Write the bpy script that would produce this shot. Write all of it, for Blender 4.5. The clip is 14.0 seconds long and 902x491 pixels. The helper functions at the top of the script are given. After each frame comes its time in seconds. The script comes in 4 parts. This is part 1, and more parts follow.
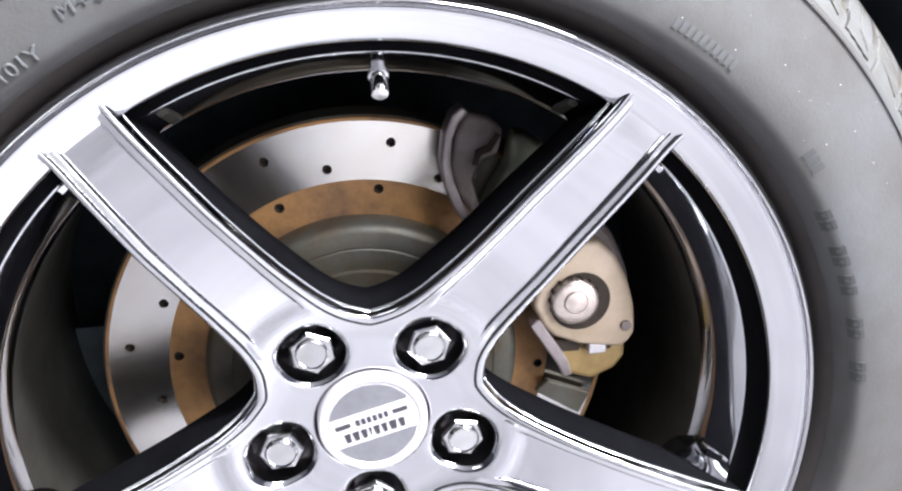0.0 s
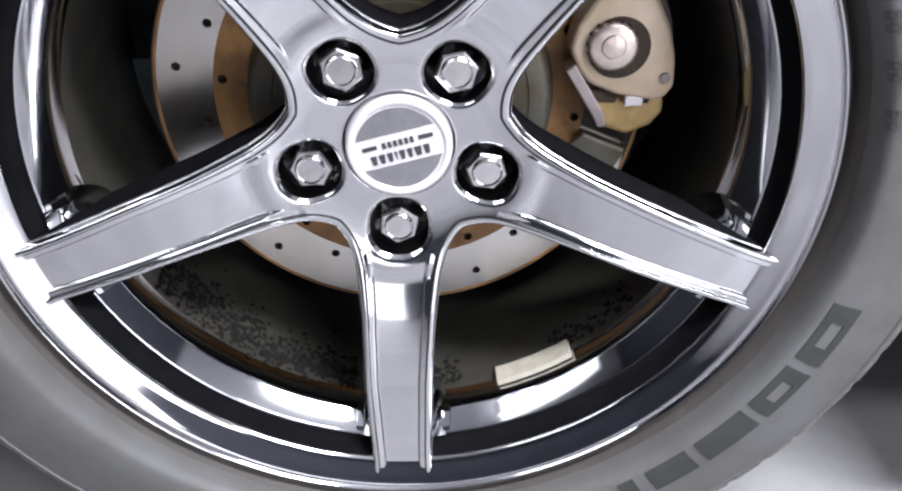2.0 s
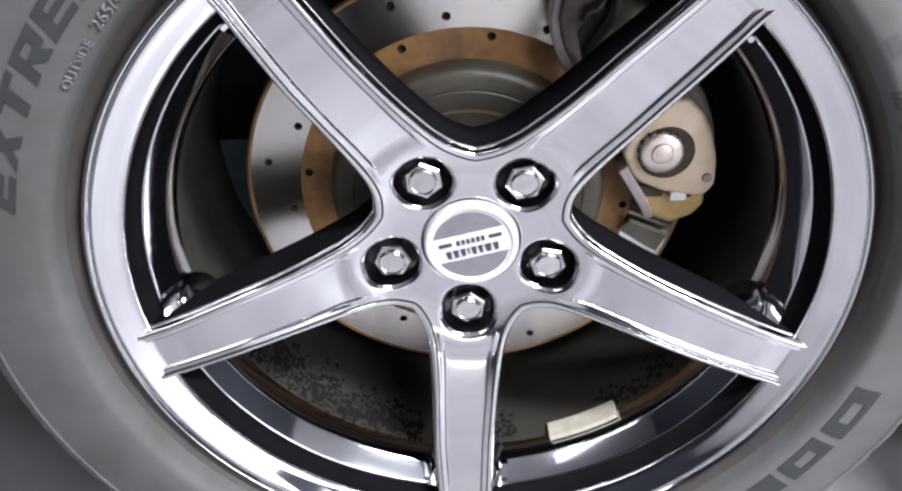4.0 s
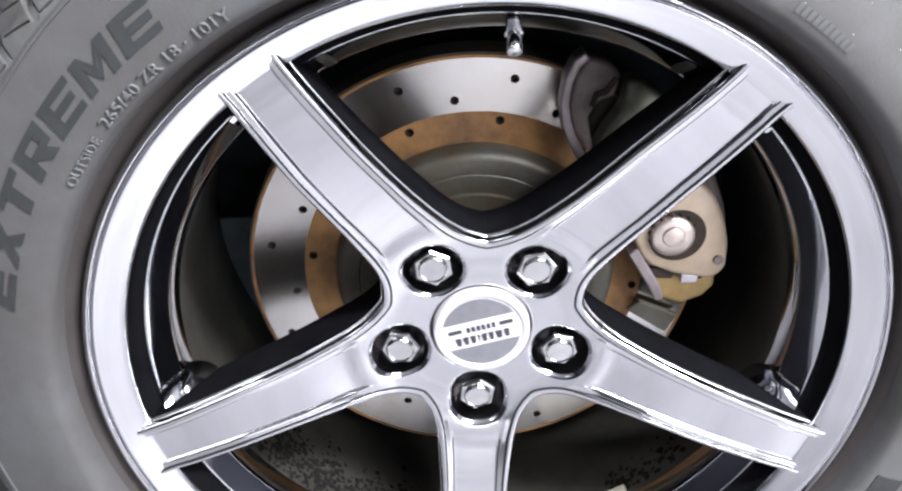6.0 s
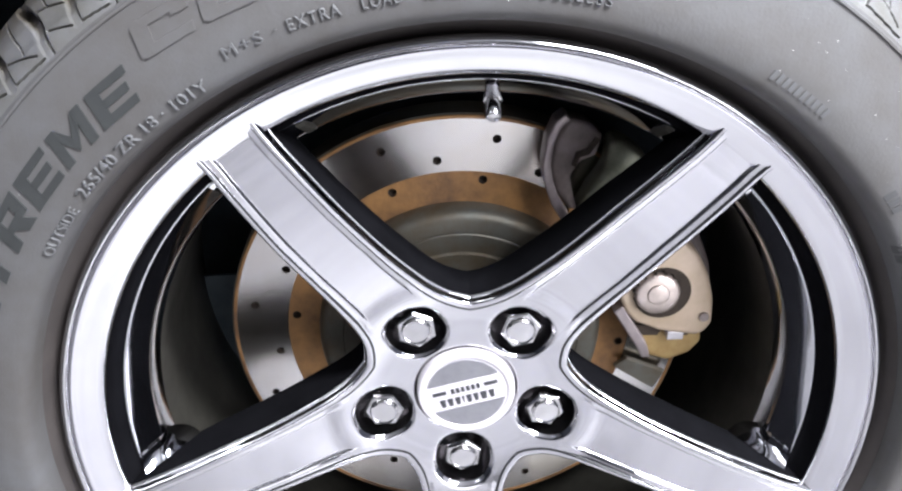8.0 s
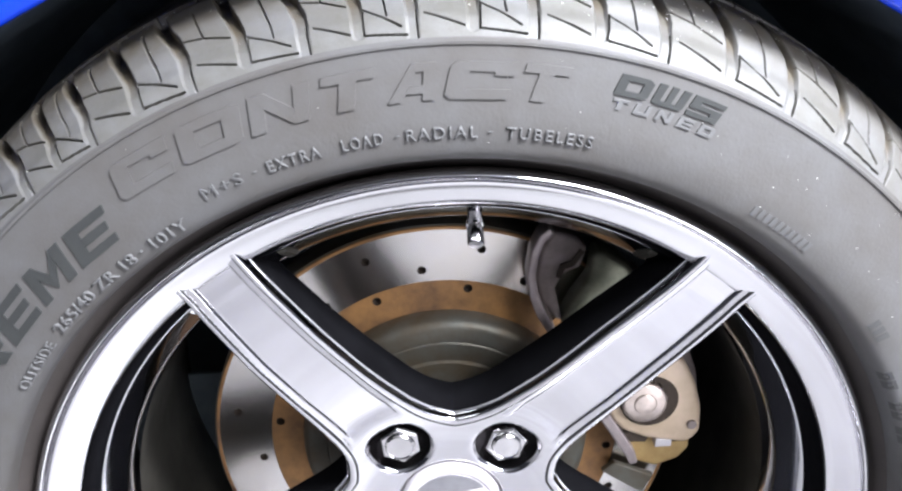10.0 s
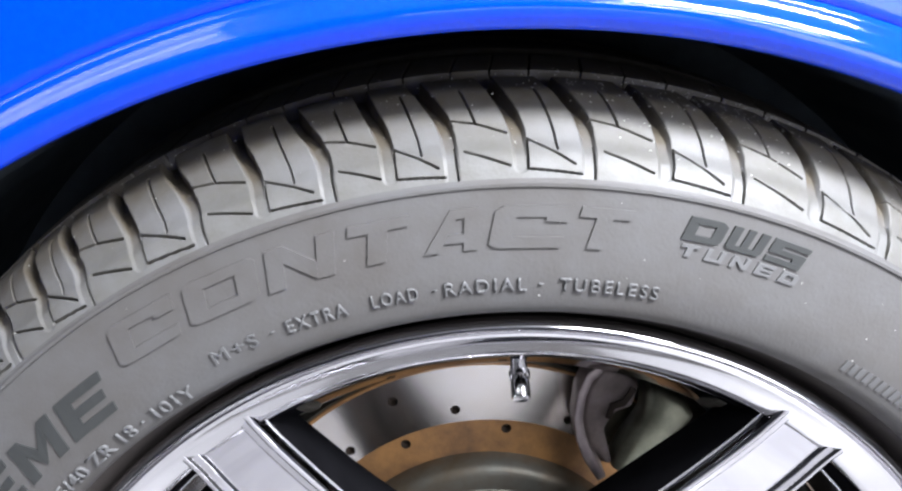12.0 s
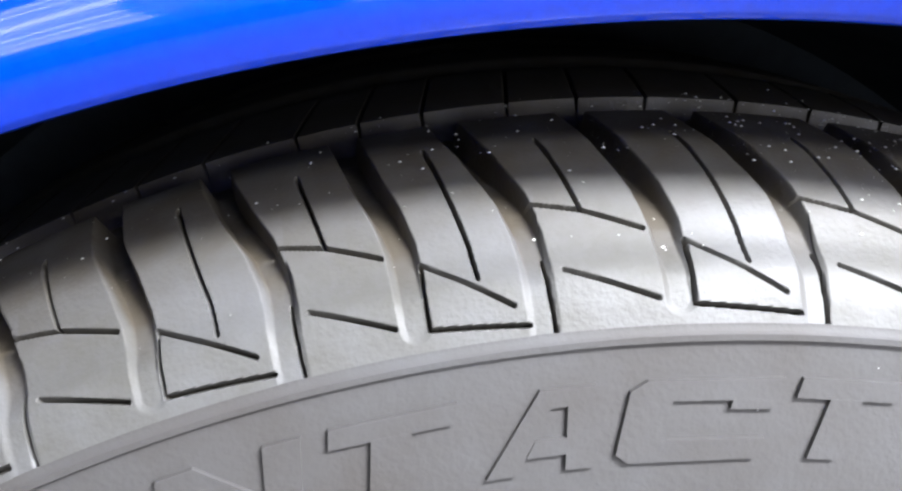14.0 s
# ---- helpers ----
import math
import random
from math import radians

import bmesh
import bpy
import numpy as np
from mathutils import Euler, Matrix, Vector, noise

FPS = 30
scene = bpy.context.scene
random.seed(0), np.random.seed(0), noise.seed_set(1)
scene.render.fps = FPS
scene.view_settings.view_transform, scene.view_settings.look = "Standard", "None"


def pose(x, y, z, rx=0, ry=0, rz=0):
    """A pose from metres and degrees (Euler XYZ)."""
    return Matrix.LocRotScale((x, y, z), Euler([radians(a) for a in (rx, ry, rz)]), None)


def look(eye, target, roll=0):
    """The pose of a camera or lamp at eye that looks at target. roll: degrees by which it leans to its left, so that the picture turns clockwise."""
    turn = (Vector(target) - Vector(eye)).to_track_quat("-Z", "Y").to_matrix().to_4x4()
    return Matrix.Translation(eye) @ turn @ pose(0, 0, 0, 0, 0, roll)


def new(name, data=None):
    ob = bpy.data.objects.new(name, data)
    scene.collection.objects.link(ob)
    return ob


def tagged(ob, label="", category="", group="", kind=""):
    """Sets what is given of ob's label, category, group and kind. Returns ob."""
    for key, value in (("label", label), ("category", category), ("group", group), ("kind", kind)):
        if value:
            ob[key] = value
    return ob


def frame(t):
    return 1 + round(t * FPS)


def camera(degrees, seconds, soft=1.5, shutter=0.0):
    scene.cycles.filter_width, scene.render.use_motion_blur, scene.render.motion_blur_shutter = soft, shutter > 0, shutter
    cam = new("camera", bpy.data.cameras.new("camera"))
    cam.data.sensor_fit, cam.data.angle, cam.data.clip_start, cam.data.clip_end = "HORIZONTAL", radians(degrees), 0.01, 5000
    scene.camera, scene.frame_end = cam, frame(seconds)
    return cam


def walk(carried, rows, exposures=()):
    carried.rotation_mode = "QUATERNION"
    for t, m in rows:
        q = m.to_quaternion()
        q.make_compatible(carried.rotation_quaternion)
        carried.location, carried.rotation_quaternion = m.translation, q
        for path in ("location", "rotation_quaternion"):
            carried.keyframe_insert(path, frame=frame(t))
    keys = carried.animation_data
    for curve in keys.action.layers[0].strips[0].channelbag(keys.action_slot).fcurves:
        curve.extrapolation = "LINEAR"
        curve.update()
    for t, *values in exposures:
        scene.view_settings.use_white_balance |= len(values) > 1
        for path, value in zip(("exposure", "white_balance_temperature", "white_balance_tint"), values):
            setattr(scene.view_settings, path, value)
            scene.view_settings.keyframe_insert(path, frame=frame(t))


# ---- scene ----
cam = camera(55.0, 14.0, soft=2.3)
PATH = [
    (0, (-0.029, -0.4, 0.614), (0.266, 1.442, -0.107), 0.6),
    (0.5, (-0.022, -0.407, 0.596), (0.236, 1.389, -0.245), 1.8),
    (1, (-0.004, -0.42, 0.581), (0.238, 1.327, -0.361), 2.9),
    (1.5, (0.009, -0.437, 0.561), (0.172, 1.29, -0.435), 3.0),
    (2, (0.006, -0.438, 0.557), (0.092, 1.262, -0.493), 2.1),
    (2.5, (0.006, -0.452, 0.582), (0.06, 1.23, -0.5), 1.7),
    (3, (-0.005, -0.462, 0.615), (0.041, 1.2, -0.497), 1.7),
    (5.5, (-0.052, -0.439, 0.67), (0.026, 1.279, -0.351), 2.1),
    (6, (-0.051, -0.433, 0.671), (0.038, 1.298, -0.327), 2.1),
    (6.5, (-0.046, -0.434, 0.674), (0.046, 1.313, -0.294), 2.2),
    (7, (-0.043, -0.433, 0.67), (0.049, 1.325, -0.278), 2.0),
    (9.5, (-0.043, -0.405, 0.716), (0.066, 1.397, -0.146), 1.7),
    (10, (-0.037, -0.402, 0.722), (0.076, 1.415, -0.108), 1.8),
    (10.5, (-0.03, -0.408, 0.729), (0.085, 1.42, -0.073), 1.7),
    (11, (-0.037, -0.404, 0.731), (0.075, 1.431, -0.056), 1.5),
    (11.5, (-0.039, -0.382, 0.737), (0.072, 1.469, -0.013), 1.6),
    (12, (-0.046, -0.3413, 0.7355), (0.03, 1.5319, 0.068), 0.57),
    (12.5, (-0.0626, -0.2801, 0.7387), (0.0128, 1.5699, 0.0094), 0.33),
    (13, (-0.0717, -0.2365, 0.7313), (0.0218, 1.6347, 0.0605), 0.61),
    (13.5, (-0.0722, -0.2008, 0.7314), (0.0573, 1.6673, 0.0579), 0.91),
    (14, (-0.0632, -0.1648, 0.7156), (0.0995, 1.7074, 0.061), 0.88),
]
EXPOSURES = [(0, 0.88), (0.5, 0.7), (1.0, 0.5), (2.0, 0.35), (3.0, 0.3), (5.5, 0.6), (6.5, 0.66), (7.0, 0.66), (9.5, 0.75), (11.0, 0.82), (12.0, 0.6), (13.0, 0.42), (13.5, 0.30), (14, 0.63)]
walk(cam, [(t, look(eye, target, roll)) for t, eye, target, roll in PATH], EXPOSURES)

# ---- light ----
world = bpy.data.worlds.new("garage_air")
scene.world = world
world.use_nodes = True
world.node_tree.nodes["Background"].inputs[0].default_value = (0.8, 0.9, 1.0, 1)
world.node_tree.nodes["Background"].inputs[1].default_value = 0.02
# unseen fittings, added and placed to suit light on the tyre and chrome
# x, y, z, length, width, power downward and upward
LAMP_ROWS = [(0.60, -0.56, 1.52, 0.62, 0.24, 60.0, 12.0), (1.2, -2.1, 2.18, 1.24, 0.48, 56.0, 12.0), (-1.9, -0.95, 2.25, 1.84, 0.90, 13.0, 8.0)]
DOOR_X0, DOOR_X1, DOOR_TOP, DOOR_POWER = 1.75, 3.95, 2.1, 80.0
# low panel added in the south wall to whiten the lower spoke's reflection
LOW_FILL_X0, LOW_FILL_X1, LOW_FILL_TOP, LOW_FILL_POWER = -0.12, 1.38, 0.55, 6.5
CEILING = 2.5

# ---- materials ----
def material(name, base, rough, metal=0.0, coat=0.0, vary=0.0, scale=40.0, bump=0.0, bump_scale=300.0, second=None, specular=0.5, rough_vary=0.0):
    """Procedural surface: base colour mixed with a second one by two scales of noise, with fine relief."""
    m = bpy.data.materials.new(name)
    m.use_nodes = True
    nt = m.node_tree
    b = nt.nodes["Principled BSDF"]
    b.inputs["Roughness"].default_value = rough
    b.inputs["Metallic"].default_value = metal
    b.inputs["Coat Weight"].default_value = coat
    b.inputs["Coat Roughness"].default_value = 0.025
    b.inputs["Specular IOR Level"].default_value = specular
    tc = nt.nodes.new("ShaderNodeTexCoord")
    n1 = nt.nodes.new("ShaderNodeTexNoise")
    n1.inputs["Scale"].default_value = scale
    n1.inputs["Detail"].default_value = 6
    n1.inputs["Roughness"].default_value = 0.65
    nt.links.new(tc.outputs["Object"], n1.inputs["Vector"])
    ramp = nt.nodes.new("ShaderNodeMapRange")
    ramp.inputs["From Min"].default_value = 0.35
    ramp.inputs["From Max"].default_value = 0.68
    nt.links.new(n1.outputs["Fac"], ramp.inputs["Value"])
    mix = nt.nodes.new("ShaderNodeMix")
    mix.data_type = "RGBA"
    two = second or tuple(c * (1 - vary) for c in base)
    mix.inputs[6].default_value = (*base, 1)
    mix.inputs[7].default_value = (*two, 1)
    nt.links.new(ramp.outputs["Result"], mix.inputs[0])
    nt.links.new(mix.outputs[2], b.inputs["Base Color"])
    if rough_vary:
        rr = nt.nodes.new("ShaderNodeMapRange")
        rr.inputs["To Min"].default_value = max(0.02, rough - rough_vary)
        rr.inputs["To Max"].default_value = rough + rough_vary
        nt.links.new(n1.outputs["Fac"], rr.inputs["Value"])
        nt.links.new(rr.outputs["Result"], b.inputs["Roughness"])
    if bump:
        n2 = nt.nodes.new("ShaderNodeTexNoise")
        n2.inputs["Scale"].default_value = bump_scale
        n2.inputs["Detail"].default_value = 4
        nt.links.new(tc.outputs["Object"], n2.inputs["Vector"])
        bp = nt.nodes.new("ShaderNodeBump")
        bp.inputs["Strength"].default_value = bump
        bp.inputs["Distance"].default_value = 0.001
        nt.links.new(n2.outputs["Fac"], bp.inputs["Height"])
        nt.links.new(bp.outputs["Normal"], b.inputs["Normal"])
    return m


CHROME = material("chrome", (0.64, 0.635, 0.655), 0.06, 1.0, vary=0.06, scale=9, rough_vary=0.03)
NUT_CHROME = material("nut_chrome", (0.66, 0.65, 0.65), 0.14, 1.0, vary=0.1, scale=120, rough_vary=0.05)
# chrome copy darkened to dull what the inner ring and webs mirror
DARK_CHROME = material("dimmed_chrome", (0.50, 0.50, 0.525), 0.07, 1.0, vary=0.1, scale=12, rough_vary=0.03)
MARK = material("mark_rubber", (0.062, 0.062, 0.063), 0.7, vary=0.2, scale=60, specular=0.25)
BOLT = material("bolt_steel", (0.70, 0.60, 0.54), 0.3, 0.7, vary=0.25, scale=120)
UNDER = material("underbody_coating", (0.012, 0.012, 0.013), 0.85, vary=0.4, scale=12, bump=0.2, bump_scale=90, specular=0.1)
BARREL = material("barrel_metal", (0.052, 0.049, 0.041), 0.46, 0.40, vary=0.45, scale=22, rough_vary=0.12)
# black in place of the dark wheel well that these chrome faces mirror
FLANK = material("shade_black", (0.006, 0.006, 0.007), 0.8, vary=0.3, scale=40, specular=0.0)
GROOVE = material("crease_shade", (0.012, 0.012, 0.013), 0.5, vary=0.4, scale=90, specular=0.3)
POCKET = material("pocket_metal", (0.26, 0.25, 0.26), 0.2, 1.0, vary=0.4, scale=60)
RUBBER = material("tyre_rubber", (0.090, 0.090, 0.092), 0.6, second=(0.064, 0.059, 0.055), scale=11, bump=0.16, bump_scale=700, specular=0.3, rough_vary=0.08)
TREAD_RUBBER = material("tread_rubber", (0.116, 0.116, 0.117), 0.52, second=(0.078, 0.075, 0.066), scale=34, rough_vary=0.16, bump=0.16, bump_scale=900, specular=0.45)
tt = TREAD_RUBBER.node_tree
# brown channel dirt, with shade painted into the cuts and towards the arch
dirt_shade = tt.nodes.new("ShaderNodeAttribute")
dirt_shade.attribute_name = "dirt_shade"
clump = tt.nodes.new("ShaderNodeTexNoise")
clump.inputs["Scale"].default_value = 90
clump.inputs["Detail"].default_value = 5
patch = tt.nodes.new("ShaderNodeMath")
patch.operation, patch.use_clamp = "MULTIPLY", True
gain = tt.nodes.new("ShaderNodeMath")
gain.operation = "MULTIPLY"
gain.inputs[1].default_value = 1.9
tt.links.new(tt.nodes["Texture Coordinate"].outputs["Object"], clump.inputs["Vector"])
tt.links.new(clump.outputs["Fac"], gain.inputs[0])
tt.links.new(dirt_shade.outputs["Fac"], patch.inputs[0])
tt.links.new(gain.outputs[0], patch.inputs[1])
soil_shade = tt.nodes.new("ShaderNodeMix")
soil_shade.data_type = "RGBA"
soil_shade.inputs[7].default_value = (0.060, 0.050, 0.036, 1)
tt.links.new(patch.outputs[0], soil_shade.inputs[0])
tt.links.new(tt.nodes["Mix"].outputs[2], soil_shade.inputs[6])
tt.links.new(soil_shade.outputs[2], tt.nodes["Principled BSDF"].inputs["Base Color"])
LETTER = material("letter_rubber", (0.034, 0.036, 0.036), 0.75, vary=0.2, scale=60, specular=0.2)
RAISED = material("raised_rubber", (0.094, 0.094, 0.096), 0.56, vary=0.15, scale=60, specular=0.35)
BEAD = material("bead_rubber", (0.040, 0.033, 0.030), 0.7, vary=0.35, scale=30)
ROTOR = material("rotor_steel", (0.74, 0.72, 0.70), 0.27, 1.0, second=(0.62, 0.57, 0.51), scale=14)
rt = ROTOR.node_tree
rt.nodes["Principled BSDF"].inputs["Anisotropic"].default_value = 0.75
rt.nodes["Principled BSDF"].inputs["Anisotropic Rotation"].default_value = 0.25
tan = rt.nodes.new("ShaderNodeTangent")
tan.direction_type, tan.axis = "RADIAL", "Y"
rt.links.new(tan.outputs["Tangent"], rt.nodes["Principled BSDF"].inputs["Tangent"])
RUST = material("rust", (0.44, 0.23, 0.085), 0.5, 0.4, second=(0.16, 0.09, 0.05), scale=26, bump=0.3, bump_scale=400)
HAT = material("hat_steel", (0.17, 0.17, 0.15), 0.5, 0.6, second=(0.13, 0.095, 0.055), scale=24, bump=0.15)
HOLE = material("drilled_hole", (0.05, 0.035, 0.025), 0.8, vary=0.4, scale=200)
CALIPER = material("caliper_paint", (0.66, 0.52, 0.40), 0.42, 0.1, second=(0.50, 0.39, 0.26), scale=28, bump=0.12, bump_scale=350)
BRACKET = material("bracket_plating", (0.52, 0.38, 0.17), 0.45, 0.4, second=(0.38, 0.24, 0.10), scale=45, bump=0.15)
PAD = material("pad_plate", (0.30, 0.25, 0.24), 0.55, 0.3, second=(0.16, 0.13, 0.12), scale=50)
PAD_RIM = material("pad_rim_steel", (0.42, 0.36, 0.36), 0.4, 0.5, vary=0.3, scale=60)
GREEN_STEEL = material("weathered_steel", (0.32, 0.33, 0.25), 0.45, 0.7, second=(0.15, 0.15, 0.11), scale=40)
KNUCKLE = material("knuckle_iron", (0.10, 0.125, 0.14), 0.6, 0.3, vary=0.4, scale=25)
LINER = material("liner_plastic", (0.050, 0.064, 0.078), 0.7, vary=0.4, scale=30, bump=0.3, bump_scale=250, specular=0.25)
PAINT = material("blue_paint", (0.0, 0.042, 0.62), 0.35, 0.0, coat=0.8, specular=0.0, vary=0.15, scale=400)
PAINT.node_tree.nodes["Principled BSDF"].inputs["Coat Roughness"].default_value = 0.07
WEIGHT = material("weight_lead", (0.52, 0.48, 0.40), 0.5, 0.4, vary=0.25, scale=80)
GRIME = material("grime", (0.014, 0.013, 0.012), 0.95, vary=0.4, scale=200, specular=0.0)
CAP_GREY = material("cap_grey", (0.36, 0.36, 0.38), 0.28, 0.9, vary=0.15, scale=120)
CAP_WHITE = material("cap_silver", (0.66, 0.63, 0.65), 0.26, 0.35, vary=0.08, scale=90)
INK = material("dark_ink", (0.03, 0.03, 0.035), 0.5)
CONCRETE = material("concrete", (0.27, 0.265, 0.27), 0.34, second=(0.19, 0.186, 0.19), scale=6, bump=0.12, bump_scale=120, rough_vary=0.10)
PLASTER = material("wall_plaster", (0.075, 0.08, 0.10), 0.8, vary=0.12, scale=3, bump=0.1, bump_scale=80)
CEIL = material("ceiling_board", (0.62, 0.62, 0.63), 0.85, vary=0.08, scale=4)
SPECK = material("dust_speck", (0.7, 0.7, 0.66), 0.8, vary=0.2, scale=300)
TUBE = bpy.data.materials.new("lamp_tube")
TUBE.use_nodes = True
TUBE.node_tree.nodes["Principled BSDF"].inputs["Emission Color"].default_value = (0.93, 0.97, 1.0, 1)
TUBE.node_tree.nodes["Principled BSDF"].inputs["Emission Strength"].default_value = 9.0
LAMP_BODY = material("lamp_housing", (0.75, 0.75, 0.75), 0.5, vary=0.05, scale=20)

ZC = 0.33
HUB = (0.0, 0.0, ZC)


# ---- mesh helpers ----
def mesh_of(name, verts, faces, mat, smooth=True, normals=None):
    me = bpy.data.meshes.new(name)
    me.from_pydata([tuple(v) for v in verts], [], [tuple(int(i) for i in f) for f in faces])
    me.materials.append(mat)
    me.update()
    if smooth:
        me.polygons.foreach_set("use_smooth", [True] * len(me.polygons))
    if normals is not None:
        me.normals_split_custom_set_from_vertices([tuple(n) for n in normals])
    return me


def thing(name, label, category, at=HUB, group=""):
    ob = new(name)
    ob.location = at
    return tagged(ob, label, category, group)


def child(name, me, parent, label="", at=(0, 0, 0)):
    ob = new(name, me)
    ob.parent = parent
    ob.location = at
    if label:
        tagged(ob, label)
    return ob


def setting(name, me, label, category):
    return tagged(new(name, me), label, category, kind="structure")


def part(name, bm, mat, parent, label="", smooth=False, at=(0, 0, 0)):
    me = bpy.data.meshes.new(name)
    bm.normal_update()
    bm.to_mesh(me)
    bm.free()
    me.materials.append(mat)
    if smooth:
        me.polygons.foreach_set("use_smooth", [True] * len(me.polygons))
    return child(name, me, parent, label, at)


def sharpen(me, degrees):
    me.set_sharp_from_angle(angle=radians(degrees))
    return me


def polar(r, deg, y):
    return (r * math.cos(radians(deg)), y, r * math.sin(radians(deg)))


def revolve(name, profile, mat, n=180, a0=0.0, a1=360.0, sharp=35):
    """Surface of revolution about the axle; profile rows are (radius, y), outward side first."""
    full = abs(a1 - a0) >= 359.99
    cols = n if full else n + 1
    verts = [polar(r, a0 + (a1 - a0) * i / n, y) for i in range(cols) for r, y in profile]
    k = len(profile)
    faces = []
    for i in range(n):
        j = (i + 1) % cols
        for q in range(k - 1):
            faces.append((i * k + q, i * k + q + 1, j * k + q + 1, j * k + q))
    me = mesh_of(name, verts, faces, mat)
    return sharpen(me, sharp)


def smooth_profile(points, steps=6):
    """Catmull-Rom through the points."""
    p = [np.array(q, float) for q in points]
    p = [2 * p[0] - p[1]] + p + [2 * p[-1] - p[-2]]
    out = []
    for i in range(1, len(p) - 2):
        for s in range(steps):
            t = s / steps
            a, b, c, d = p[i - 1], p[i], p[i + 1], p[i + 2]
            out.append(tuple(0.5 * (2 * b + (c - a) * t + (2 * a - 5 * b + 4 * c - d) * t * t + (3 * b - a - 3 * c + d) * t ** 3)))
    out.append(tuple(p[-2]))
    return out


def prism(outline, y0, y1, bevel=0.0):
    """Solid from an outline in x, z, between two depths, with bevelled edges."""
    bm = bmesh.new()
    lo = [bm.verts.new((x, y0, z)) for x, z in outline]
    f = bm.faces.new(lo)
    r = bmesh.ops.extrude_face_region(bm, geom=[f])
    bmesh.ops.translate(bm, verts=[v for v in r["geom"] if isinstance(v, bmesh.types.BMVert)], vec=(0, y1 - y0, 0))
    bmesh.ops.recalc_face_normals(bm, faces=bm.faces)
    if bevel:
        bmesh.ops.bevel(bm, geom=list(bm.edges), offset=bevel, segments=2, affect="EDGES", profile=0.5)
    return bm


def box(x0, x1, y0, y1, z0, z1, bevel=0.0):
    return prism([(x0, z0), (x1, z0), (x1, z1), (x0, z1)], y0, y1, bevel)


def inside(poly, pts):
    """Which points lie within a closed polygon."""
    x, z = pts[:, 0], pts[:, 1]
    res = np.zeros(len(pts), bool)
    n = len(poly)
    for i in range(n):
        (xa, za), (xb, zb) = poly[i], poly[(i + 1) % n]
        if za == zb:
            continue
        cross = ((za > z) != (zb > z)) & (x < (xb - xa) * (z - za) / (zb - za) + xa)
        res ^= cross
    return res


def ring2(c, r, n):
    return [(c[0] + r * math.cos(2 * math.pi * q / n), c[1] + r * math.sin(2 * math.pi * q / n)) for q in range(n)]


def seg_distance(pts, line):
    """Distance from points to an open polyline."""
    best = np.full(len(pts), 9.0)
    for a, b in zip(line[:-1], line[1:]):
        d = b - a
        L = max(d @ d, 1e-12)
        t = np.clip(((pts - a) @ d) / L, 0, 1)
        best = np.minimum(best, np.hypot(*(pts - a - t[:, None] * d).T))
    return best


def plate(loops, keep, extra):
    """Triangles of a flat region: closed or open constraint lines, a test for what to keep, loose points inside."""
    from mathutils.geometry import delaunay_2d_cdt
    pts, edges = [], []
    for line, closed in loops:
        s = len(pts)
        pts += [Vector((float(a), float(b))) for a, b in line]
        edges += [(s + i, s + i + 1) for i in range(len(line) - 1)]
        if closed:
            edges.append((len(pts) - 1, s))
    pts += [Vector((float(a), float(b))) for a, b in extra]
    v, _, f, *_ = delaunay_2d_cdt(pts, edges, [], 0, 1e-6)
    v = np.array([(p.x, p.y) for p in v])
    f = np.array([tuple(t) for t in f])
    mid = v[f].mean(1)
    f = f[keep(mid)]
    # the outward side faces -y: turn every triangle the same way
    a, b, c = v[f[:, 0]], v[f[:, 1]], v[f[:, 2]]
    area = (b[:, 0] - a[:, 0]) * (c[:, 1] - a[:, 1]) - (b[:, 1] - a[:, 1]) * (c[:, 0] - a[:, 0])
    f[area < 0] = f[area < 0][:, ::-1]
    return v, f


# ================= the room =================
floor_bm = bmesh.new()
GROUND = -0.018
bmesh.ops.create_grid(floor_bm, x_segments=8, y_segments=8, size=4.0)
bmesh.ops.translate(floor_bm, verts=floor_bm.verts, vec=(0, 0, GROUND))
me = bpy.data.meshes.new("floor")
floor_bm.to_mesh(me)
me.materials.append(CONCRETE)
setting("floor", me, "bare grey concrete garage floor", "floor")


def slab(name, x0, x1, y0, y1, z0, z1, mat, label, category):
    bm = box(x0, x1, y0, y1, z0, z1)
    m = bpy.data.meshes.new(name)
    bm.to_mesh(m)
    bm.free()
    m.materials.append(mat)
    return setting(name, m, label, category)


# walls and ceiling are unseen; their tones set what the chrome mirrors
for letter, x0, x1, z0, z1 in (("a", -4.0, LOW_FILL_X0, GROUND, CEILING), ("b", LOW_FILL_X0, LOW_FILL_X1, LOW_FILL_TOP, CEILING), ("c", LOW_FILL_X1, DOOR_X0, GROUND, CEILING),
                               ("d", DOOR_X0, DOOR_X1, DOOR_TOP, CEILING), ("e", DOOR_X1, 4.0, GROUND, CEILING)):
    slab("wall_south_" + letter, x0, x1, -4.1, -4.0, z0, z1, PLASTER, "plain dark slate-grey wall, unseen, beside the door and the added low panel", "wall")
